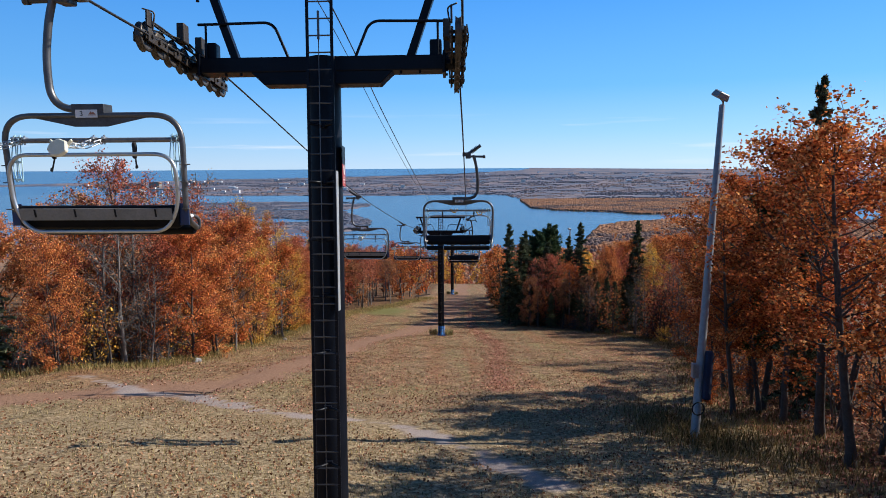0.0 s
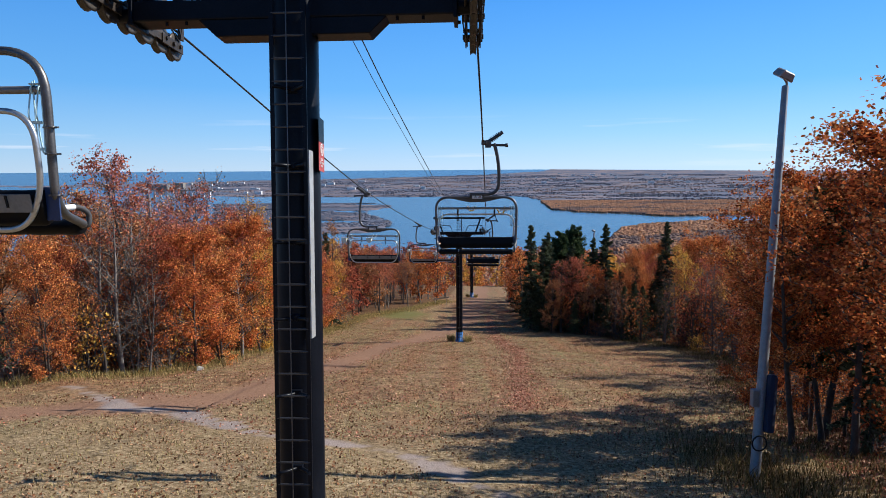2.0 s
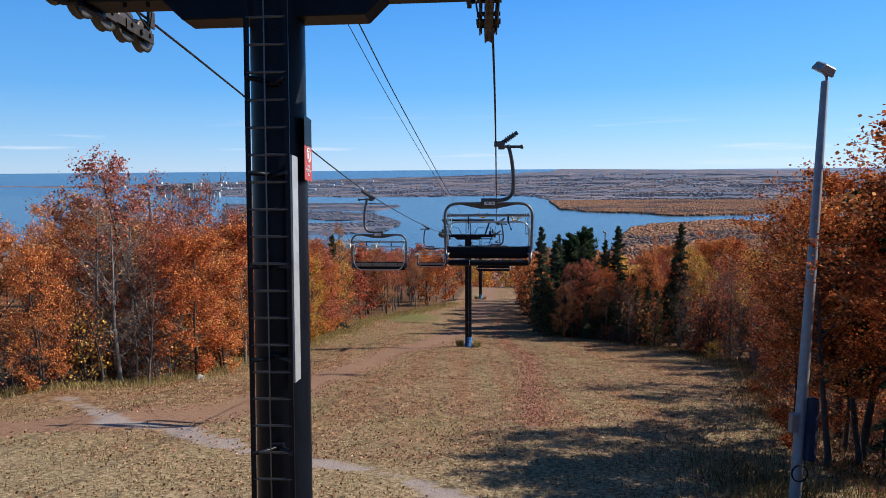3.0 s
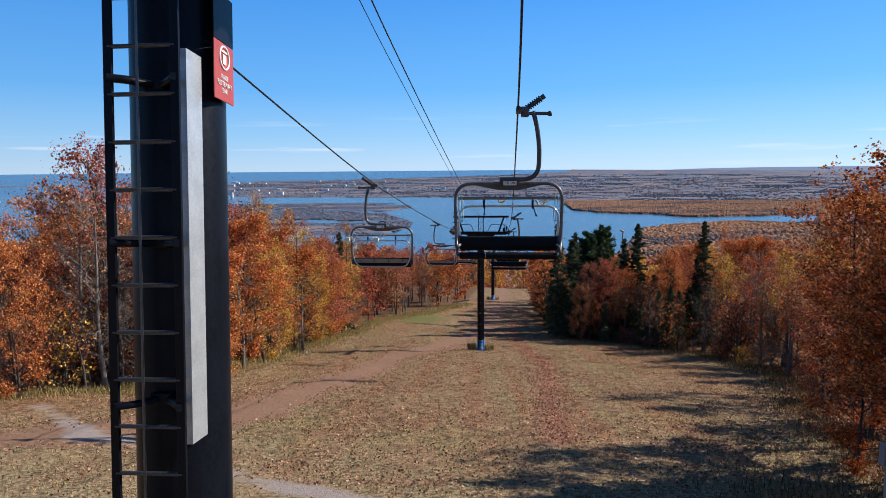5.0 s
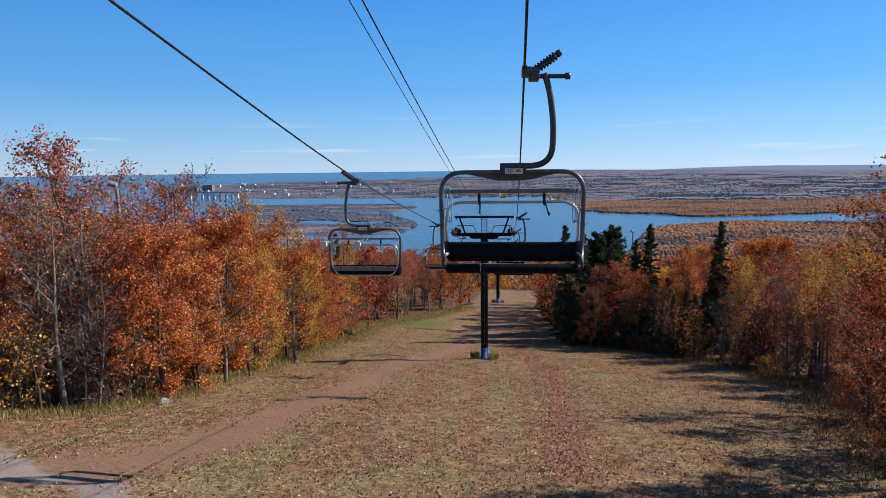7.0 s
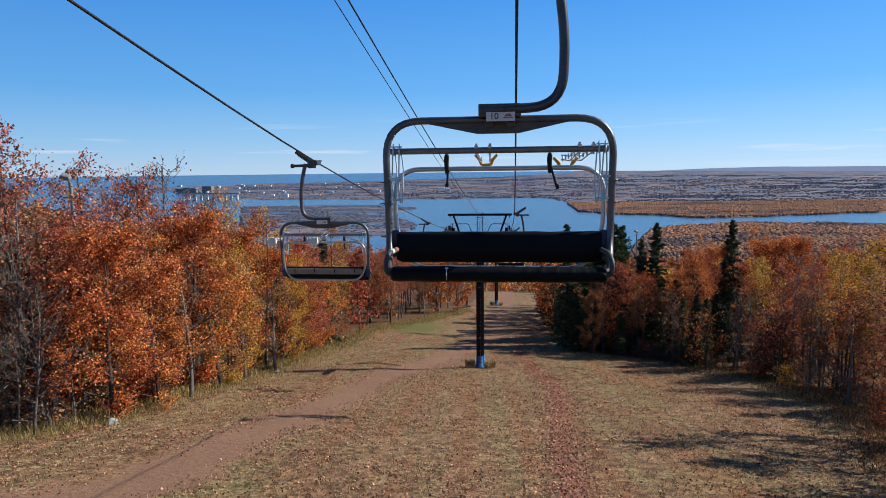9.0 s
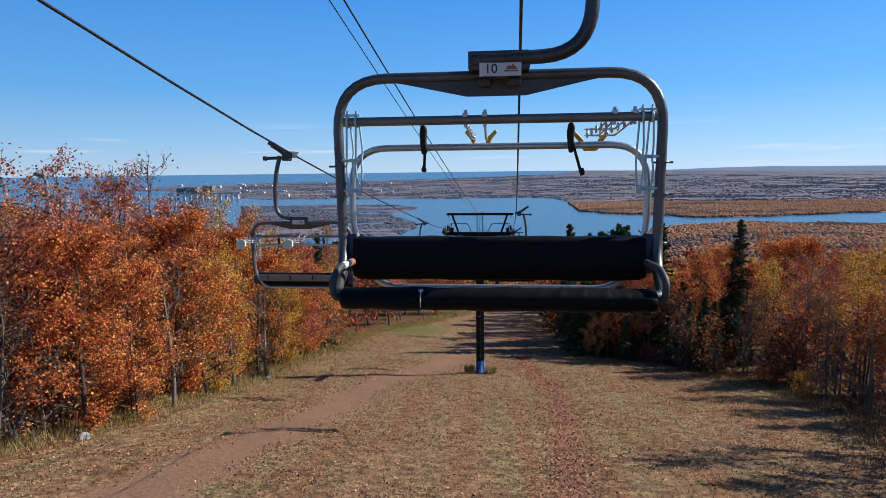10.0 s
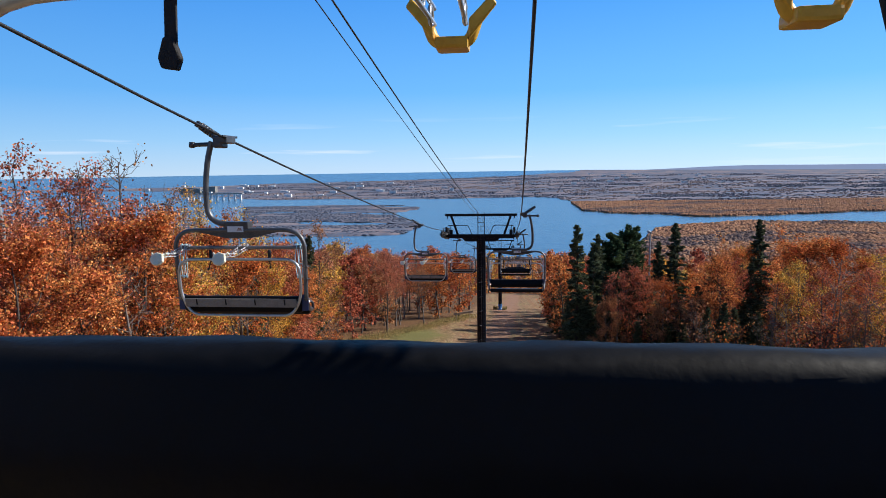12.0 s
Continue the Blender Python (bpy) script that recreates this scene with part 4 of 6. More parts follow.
    sec = [(0.095 * math.cos(w), 0.072 * math.sin(w)) for w in [2 * math.pi * k / 14 for k in range(14)]]
    xs = [-0.98, -0.97, -0.94] + [-0.91 + 0.02 * k for k in range(92)] + [0.94, 0.97, 0.98]
    verts, faces = [], []
    nn = len(sec)
    for i, x in enumerate(xs):
        k = 0.72 if abs(x) > 0.975 else (0.92 if abs(x) > 0.96 else 1.0)
        for j, (y, z) in enumerate(sec):
            w = 0.002 * math.sin(x * 11.3 + 0.5 * j) + (0.007 * max(0.0, math.sin(x * 47 + 0.35 * j)) ** 6 if 0.15 < x < 0.8 and j < 8 else 0.002 * math.sin(x * 23))
            verts.append((cx + x, -0.29 + y * k, -2.895 + z * k + w))
    for i in range(len(xs) - 1):
        for j in range(nn):
            faces.append((i * nn + j, i * nn + (j + 1) % nn, (i + 1) * nn + (j + 1) % nn, (i + 1) * nn + j))
    faces += [tuple(range(nn))[::-1], tuple((len(xs) - 1) * nn + j for j in range(nn))]
    seat.add(verts, faces, True)
    part("seat", seat, VINYL, c, "black rolled vinyl seat pad, creased and folded forward")
    if number == "10":
        def on_seat(dx, deg, out=1.03):
            return Vector((cx - 0.46 + dx, -0.29 + 0.095 * out * math.cos(radians(deg)), -2.895 + 0.072 * out * math.sin(radians(deg))))

        tear = Mesh().tube([on_seat(0.002 * (k % 2), 122 + 8 * k, 1.04) for k in range(12)], [0.004, 0.006, 0.005] + [0.003] * 9, 5)
        rim = [on_seat(0.016 * math.cos(a) * (1 + 0.3 * math.sin(3 * a)), 122 + 11 * math.sin(a), 1.045) for a in [2 * math.pi * k / 10 for k in range(10)]]
        tear.add([on_seat(0, 122, 1.06)] + rim, [(0, k + 1, (k + 1) % 10 + 1) for k in range(10)], True)
        part("tear", tear, WHITE, c, "white tear in the vinyl")
    for s in (-1, 1):
        br = Mesh().box((cx + s * 1.05, 0.165, -2.665), (0.13, 0.018, 0.27), 0.006)
        part("side_bracket", br, BRACKET_BLUE, c, "blue painted side bracket")
        am = Mesh().tube(rounded([(cx + s * 0.99, 0.05, -2.71), (cx + s * 1.015, -0.22, -2.71), (cx + s * 1.03, -0.33, -2.78), (cx + s * 1.025, -0.32, -2.88), (cx + s * 0.97, -0.30, -2.90)], 0.09), 0.023, 10)
        part("armrest", am, ARM_GREY, c, "dark grey armrest tube")
        if s < 0:
            band = Mesh().tube([(cx + s * 0.997, -0.03, -2.71), (cx + s * 1.011, -0.15, -2.71)], 0.0255, 10)
            part("armrest_band", band, WHITE, c, "white band on the armrest")
            tag = Mesh().tube([(cx + s * 0.9905, 0.045, -2.71), (cx + s * 0.9965, -0.025, -2.71)], 0.0252, 10)
            part("armrest_tag", tag, ORANGE_INK, c, "faded red tag on the armrest")
    return c


TOWER_1 = (0.02, 10.2, -1.61)
TOWER_2 = (2.02, 56.8, gz(2.02, 56.8) + 0.02)
TOWER_3 = (4.3, 115.0, gz(4.3, 115.0) + 0.02)
tower_1 = tower(7.98, -0.01, 0.42, DARKSTEEL)
tower_1.matrix_world = pose(*TOWER_1, -6.0, -0.4, -1.0)
channel_and_sign(tower_1)
tower_2 = tower(9.85, -0.15)
tower_2.matrix_world = pose(*TOWER_2, 0, 0, -2.6)
copy_thing(tower_2, pose(*TOWER_3, 0, 0, -2.6))

# chairs: rope point, number, lane, facing
CHAIR_SIZE = 0.963
CHAIRS = [
    (2.647, 19.06, 4.935, "10", 1), (3.68, 40.9, 1.10, "", 1), (4.50, 60.0, -1.60, "", 1), (5.4, 81.0, -4.9, "", 1), (6.3, 102.0, -8.2, "", 1),
    (-2.31, 7.95, 6.62, "3", -1), (-1.58, 27.85, 3.27, "", -1), (-0.76, 48.4, 0.06, "", -1), (0.2, 69.5, -3.1, "", -1), (1.2, 90.5, -6.5, "", -1),
]
plain = {}
for x, y, z, number, lane in CHAIRS:
    m = pose(x, y, z, 0, 0, -2.0 if lane > 0 else 178.0)
    if number:
        chair(number, lane).matrix_world = m @ Matrix.Scale(CHAIR_SIZE, 4)
    elif lane in plain:
        copy_thing(plain[lane], m)
    else:
        plain[lane] = chair(number, lane)
        plain[lane].matrix_world = m @ Matrix.Scale(CHAIR_SIZE, 4)


def cable(name, points, radius, label):
    pts = [Vector(p) for p in points]
    out = []
    for i in range(len(pts) - 1):
        p0, p1, p2, p3 = pts[max(i - 1, 0)], pts[i], pts[i + 1], pts[min(i + 2, len(pts) - 1)]
        for k in range(8):
            t = k / 8
            out.append(0.5 * ((2 * p1) + (p2 - p0) * t + (2 * p0 - 5 * p1 + 4 * p2 - p3) * t * t + (3 * p1 - p0 - 3 * p2 + p3) * t ** 3))
    out.append(pts[-1])
    ob = new(name, Mesh().tube(out, radius, 8).data(name, ROPE))
    return tagged(ob, label, "cable", "lift cables")


def rope_points(lane):
    own = [(x, y, z) for x, y, z, _, l in CHAIRS if l == lane]
    for tx, ty, tz, h, turn, tilt, lean in ((*TOWER_1, 7.98, -1.0, -0.01, -6.0), (*TOWER_2, 9.85, -2.6, -0.15, 0), (*TOWER_3, 9.85, -2.6, -0.15, 0)):
        for dy in (-1.5, 0, 1.5):
            p = pose(tx, ty, tz, lean, 0, turn) @ Vector((2.24 if lane > 0 else -2.29, dy, h + 0.21 + tilt * dy + 0.012))
            own.append(tuple(p))
    own.sort(key=lambda p: p[1])
    first = own[0]
    own.insert(0, (first[0] - 2.0, first[1] - 45, first[2] + 4.2))
    last = own[-1]
    own.append((last[0] + 4, last[1] + 80, last[2] - 14))
    return own


cable("haul_rope", rope_points(1), 0.018, "dark steel haul rope over the sheaves, outer lane")
cable("haul_rope", rope_points(-1), 0.018, "dark steel haul rope over the sheaves, return lane")
for dx, dz, r, sag in ((-0.23, -0.16, 0.008, 0.6), (-0.07, -0.10, 0.013, 0.6)):
    pts = []
    ends = [(-2.2, -40, 13.5)] + [(TOWER_1[0], TOWER_1[1] + 1.1, TOWER_1[2] + 7.92 + 1.36)] + [(TOWER_2[0], TOWER_2[1], TOWER_2[2] + 9.85 + 1.38)] + [(TOWER_3[0], TOWER_3[1], TOWER_3[2] + 9.85 + 1.38)]
    for a, c in zip(ends, ends[1:]):
        for k in range(6):
            t = k / 6
            pts.append((a[0] + (c[0] - a[0]) * t + dx, a[1] + (c[1] - a[1]) * t, a[2] + (c[2] - a[2]) * t + dz - sag * 4 * t * (1 - t) * (abs(c[1] - a[1]) / 45) ** 2 * 0.5))
    pts.append((ends[-1][0] + dx, ends[-1][1], ends[-1][2] + dz))
    cable("signal_cable", pts, r, "thin dark signal cable between the tower tops")


def light_pole(foot, head, label, shade=True):
    """A leaning floodlight pole from foot to head."""
    p = thing("floodlight_pole", label, "light pole", "floodlight poles")
    f, h = Vector(foot), Vector(head)
    p.location = f
    d = h - f
    part("pole", Mesh().tube([(0, 0, -0.6), d * 0.5, d], [0.135, 0.115, 0.09], 14), POLE, p)
    lamp = new("lamp_head")
    lamp.parent, lamp.location = p, d
    bracket = Mesh().tube(rounded([(0, 0, -0.25), (0.02, -0.05, 0.10), (-0.10, -0.12, 0.20)], 0.08), 0.035, 8)
    part("bracket", bracket, POLE, lamp)
    m = Matrix.Translation((-0.12, -0.15, 0.30)) @ pose(0, 0, 0, 24, 18, 20)
    shell = Mesh().prism([(-0.27, -0.10), (-0.20, 0.12), (0.20, 0.12), (0.27, -0.10)], 0.34, m, 0.03)
    part("housing", shell, POLE, lamp)
    part("lens", Mesh().box((0, 0, 0), (0.48, 0.30, 0.012), 0.004, m @ Matrix.Translation((0, 0, -0.106))), LENS, lamp, "pale lamp glass")
    if shade:
        box = Mesh().box((0.18, 0.60, 2.10), (0.16, 0.18, 0.45), 0.02)
        part("switch_box", box, POLE, p, "grey switch box")
        pad = Mesh()
        pad.box((0.56, 0.60, 1.95), (0.22, 0.40, 1.5), 0.09, pose(0, 0, 0, -16, 9))
        part("safety_pad", pad, PAD_BLUE, p, "dark blue safety pad")
        loop = Mesh().loop([(0.16 + 0.18 * math.cos(a), 0.16, 1.05 + 0.20 * math.sin(a)) for a in [2 * math.pi * k / 20 for k in range(20)]], 0.02, 6)
        part("hose_coil", loop, RUBBER, p)
    return p


light_pole((9.53, 18.0, gz(9.53, 18.0) - 0.05), (11.27, 21.12, 6.52), "grey leaning floodlight pole with blue pad at its foot")
light_pole((-18.4, 43.6, gz(-18.4, 43.6) - 0.05), (-18.5, 43.3, 2.65), "grey floodlight pole among the trees", False)
light_pole((21.5, 92.0, gz(21.5, 92) - 0.05), (21.5, 92, -5.2), "distant grey floodlight pole among the trees", False)

# ---------------------------------------------------------------- trees
def broadleaf(seed, height, spread, bare, n_leaves, leaf, twigs=True, clump=0.42, bark=None, stems=1):
    """Trunk, limbs, twigs and loose leaves. bare: where the crown begins, as a part of the height."""
    rng = np.random.default_rng(seed)
    tree = thing("tree", "tree", "tree")
    wood = Mesh()
    tips = []

    def wander(p, d, length, n, jitter, lift):
        out = [Vector(p)]
        d = Vector(d).normalized()
        for _ in range(n):
            d = (d + Vector(rng.normal(0, jitter, 3)) + Vector((0, 0, lift))).normalized()
            out.append(out[-1] + d * (length / n))
        return out

    for s in range(stems):
        off = Vector((rng.normal(0, 0.25), rng.normal(0, 0.25), 0)) * (s > 0)
        hh = height * (1 if s == 0 else rng.uniform(0.7, 0.95))
        r0 = (0.03 + hh * 0.0105) * (1 if stems == 1 else 0.75)
        trunk = wander(off + Vector((0, 0, -0.4)), (rng.normal(0, 0.05), rng.normal(0, 0.05), 1), hh + 0.4, 10, 0.045, 0.05)
        wood.tube(trunk, [r0 * (1.25 if i == 0 else 1 - 0.9 * i / 10) + 0.006 for i in range(11)], 7)
        n_limbs = int(hh * 2.5)
        for i in range(n_limbs):
            f = bare + (0.98 - bare) * (i + rng.uniform(0, 1)) / n_limbs
            k = min(int(f * 10), 9)
            p = trunk[k].lerp(trunk[k + 1], f * 10 - k)
            az = i * 2.4 + rng.uniform(-0.6, 0.6)
            g = (f - bare) / (1 - bare)
            length = spread * (0.35 + 1.0 * math.sin(math.pi * min(0.12 + g * 0.86, 1)) ** 0.8) * rng.uniform(0.65, 1.15)
            up = 0.35 + 0.75 * g
            limb = wander(p, (math.cos(az), math.sin(az), up), length, 5, 0.13, 0.05)
            rl = max(r0 * (1 - f) * 0.55, 0.012)
            wood.tube(limb, [rl * (1 - 0.85 * q / 5) + 0.004 for q in range(6)], 4, False)
            tips += [(limb[q], 0.25) for q in (3, 4, 5)]
            for j in range(4):
                q = rng.uniform(1.6, 4.9)
                a = limb[int(q)].lerp(limb[int(q) + 1], q % 1)
                dirn = (limb[-1] - limb[0]).normalized() + Vector(rng.normal(0, 0.65, 3))
                sub = wander(a, dirn, length * rng.uniform(0.25, 0.5), 3, 0.2, 0.06)
                wood.tube(sub, [g * (1.7 if bark else 1.15) for g in (0.011, 0.009, 0.007, 0.004)], 3, False)
                tips += [(sub[q2], 0.3) for q2 in (1, 2, 3)]
                if twigs:
                    for _ in range(2):
                        tw = wander(sub[int(rng.integers(1, 4))], Vector(rng.normal(0, 1, 3)) + Vector((0, 0, 0.5)), rng.uniform(0.3, 0.7), 2, 0.2, 0.05)
                        wood.tube(tw, [g * (1.8 if bark else 1.2) for g in (0.007, 0.005, 0.003)], 3, False)
                        tips.append((tw[2], 0.2))
    part("trunk", wood, bark or BARK, tree, "grey-brown trunk with bare limbs")
    pts = np.array([tuple(t[0]) for t in tips])
    weight = 0.4 + rng.random(len(pts)) ** 2 * 2
    pick = rng.choice(len(pts), n_leaves, p=weight / weight.sum())
    c = pts[pick] + np.clip(rng.normal(0, 1, (n_leaves, 3)), -1.7, 1.7) * clump * rng.uniform(0.2, 1.0, (n_leaves, 1)) * np.array([1, 1, 0.7])
    a, b = random_axes(rng, n_leaves, leaf)
    crown = new("crown", quads("crown", c, a, b, LEAF_ORANGE))
    crown.parent = tree
    return tree


def conifer(seed, height, radius, n, needles, pine=False):
    rng = np.random.default_rng(seed)
    tree = thing("conifer", "conifer", "tree")
    wood = Mesh()
    wood.tube([(0, 0, -0.4), (0.05, 0.02, height * 0.5), (0, 0, height)], [0.04 + height * 0.012, 0.03 + height * 0.006, 0.012], 7)
    cs, aa, bb = [], [], []
    per = max(n // int(height * 15), 8)
    for i in range(int(height * 15)):
        f = (0.22 if pine else 0.08) + (0.78 if pine else 0.92) * (i + rng.random()) / (height * 15)
        az = rng.uniform(0, 2 * math.pi)
        g = (1 - f) / 0.9
        length = radius * ((0.10 + 0.95 * g ** 0.8) if not pine else (0.30 + 0.75 * math.sin(math.pi * min(1, (1 - f) / 0.9)))) * rng.uniform(0.5, 1.15)
        p = Vector((0, 0, f * height))
        droop = (-0.30 + 0.55 * f) if not pine else 0.35
        d = Vector((math.cos(az), math.sin(az), droop)).normalized()
        tip = p + d * length
        mid = p + d * length * 0.5 + Vector((0, 0, 0.04 * length))
        wood.tube([p, mid, tip], [0.02, 0.012, 0.004], 3, False)
        t = rng.uniform(0.15, 1.0, per) ** 0.8
        w = (1 - t * 0.75) * length * 0.32
        side = np.array((-math.sin(az), math.cos(az), 0))
        c = np.array(p)[None] + np.outer(t * length, np.array(d)) + side * (rng.normal(0, 0.6, per) * w)[:, None]
        c[:, 2] += 0.04 * length * np.sin(np.pi * t) - np.abs(rng.normal(0, 0.07, per)) + (0.1 * rng.normal(0, 1, per) if pine else 0)
        dirs = np.array(d)[None] * 0.8 + side * rng.normal(0, 0.7, (per, 1)) + rng.normal(0, 0.25, (per, 3))
        dirs /= np.linalg.norm(dirs, axis=1)[:, None]
        up = rng.normal(0, 1, (per, 3))
        up -= dirs * (up * dirs).sum(1)[:, None]
        up /= np.linalg.norm(up, axis=1)[:, None]
        s = rng.uniform(0.10, 0.20, (per, 1)) * (1.0 + 0.03 * height)
        cs.append(c)
        aa.append(dirs * s)
        bb.append(up * s * 0.26)
    part("trunk", wood, BARK, tree)
    crown = new("crown", quads("crown", np.concatenate(cs), np.concatenate(aa), np.concatenate(bb), needles))
    crown.parent = tree
    return tree


PROTO = {
    "leafy": [broadleaf(11, 9.5, 2.8, 0.04, 21000, 0.118, clump=0.36), broadleaf(12, 9.0, 3.0, 0.05, 21000, 0.118, clump=0.36), broadleaf(13, 10.0, 2.6, 0.05, 18000, 0.112, clump=0.34, stems=2)],
    "thin": [broadleaf(21, 10.5, 2.3, 0.14, 8200, 0.105, clump=0.30), broadleaf(22, 9.5, 2.2, 0.12, 7600, 0.105, clump=0.30, stems=2)],
    "tall": [broadleaf(31, 11.0, 2.5, 0.30, 12500, 0.112, clump=0.27), broadleaf(32, 11.5, 2.3, 0.36, 10500, 0.112, clump=0.26)],
    "pole": [broadleaf(35, 10.0, 1.7, 0.52, 6500, 0.115, clump=0.30), broadleaf(36, 9.5, 1.5, 0.45, 3600, 0.11, clump=0.30, bark=GREY_BARK), broadleaf(37, 10.5, 1.9, 0.56, 6500, 0.115, clump=0.32, bark=PALE_BARK)],
    "bare": [broadleaf(41, 9.0, 1.6, 0.12, 380, 0.11, clump=0.25, stems=2, bark=GREY_BARK), broadleaf(42, 8.0, 1.3, 0.2, 240, 0.11, clump=0.25, bark=PALE_BARK)],
    "shrub": [broadleaf(55, 2.6, 1.3, 0.02, 1500, 0.12, clump=0.35, stems=5), broadleaf(56, 2.2, 1.1, 0.02, 420, 0.11, clump=0.3, stems=6, bark=GREY_BARK)],
    "sapling": [broadleaf(51, 4.5, 0.7, 0.2, 420, 0.12, clump=0.25), broadleaf(52, 5.5, 0.6, 0.4, 260, 0.12, clump=0.25), broadleaf(53, 3.2, 0.9, 0.06, 700, 0.12, clump=0.3, stems=3)],
    "far": [broadleaf(61, 10.0, 2.3, 0.10, 2200, 0.32, False, clump=0.6), broadleaf(62, 9.0, 2.1, 0.12, 2000, 0.31, False, clump=0.55), broadleaf(63, 11.0, 2.0, 0.12, 1500, 0.28, False, clump=0.5)],
    "spruce": [conifer(71, 12.0, 2.1, 15500, NEEDLES), conifer(72, 10.0, 2.0, 13000, NEEDLES)],
    "pine": [conifer(73, 11.0, 2.5, 17000, PINE_NEEDLES, True)],
}
WORDS = {
    LEAF_ORANGE: "orange", LEAF_RED: "dark red", LEAF_RUST: "rusty red", LEAF_DULL: "withered brown", LEAF_GOLD: "golden yellow",
}
SORT = {
    "leafy": "maple in full leaf beside the slope", "thin": "half-bare tree among the woods", "tall": "oak with spreading limbs beside the slope",
    "pole": "tree with a long bare stem in the dense stand", "bare": "tree, nearly bare, with grey branches", "shrub": "shrub with thin stems beside the woods", "sapling": "sapling with few leaves in the undergrowth", "far": "tree in autumn leaf down the hillside",
}
used = set()
tree_rng = np.random.default_rng(5)


def plant(kind, x, y, height, leaves=None, which=None, width=1.0):
    """A tree of that kind and height on the ground at x, y."""
    protos = PROTO[kind]
    p = protos[int(tree_rng.integers(len(protos))) if which is None else which % len(protos)]
    top = max(v[2] for v in p.children[0].bound_box)
    s = height / top
    m = Matrix.Translation((x, y, gz(x, y) - 0.05)) @ pose(0, 0, 0, 0, 0, float(tree_rng.uniform(0, 360))) @ Matrix.Diagonal((s * width, s * width, s, 1))
    if p in used:
        ob = copy_thing(p, m)
        ob.matrix_basis = m
    else:
        used.add(p)
        ob = p
        ob.matrix_basis = m
    if kind in ("spruce", "pine"):
        tagged(ob, "dark green %s standing among the autumn trees" % kind, "tree", "conifers")
        ob.name = kind
    else:
        tagged(ob, "%s %s" % (WORDS[leaves], SORT[kind]), "shrub" if kind == "shrub" else "tree", "shrubs" if kind == "shrub" else "autumn trees")
        ob.name = {"leafy": "maple_tree", "tall": "oak_tree", "pole": "slender_tree", "thin": "half_bare_tree", "bare": "bare_tree", "far": "tree", "sapling": "sapling", "shrub": "shrub"}[kind]
        for c in ob.children:
            if c.name.startswith("crown"):
                c.material_slots[0].link = 'OBJECT'
                c.material_slots[0].material = leaves
    return ob


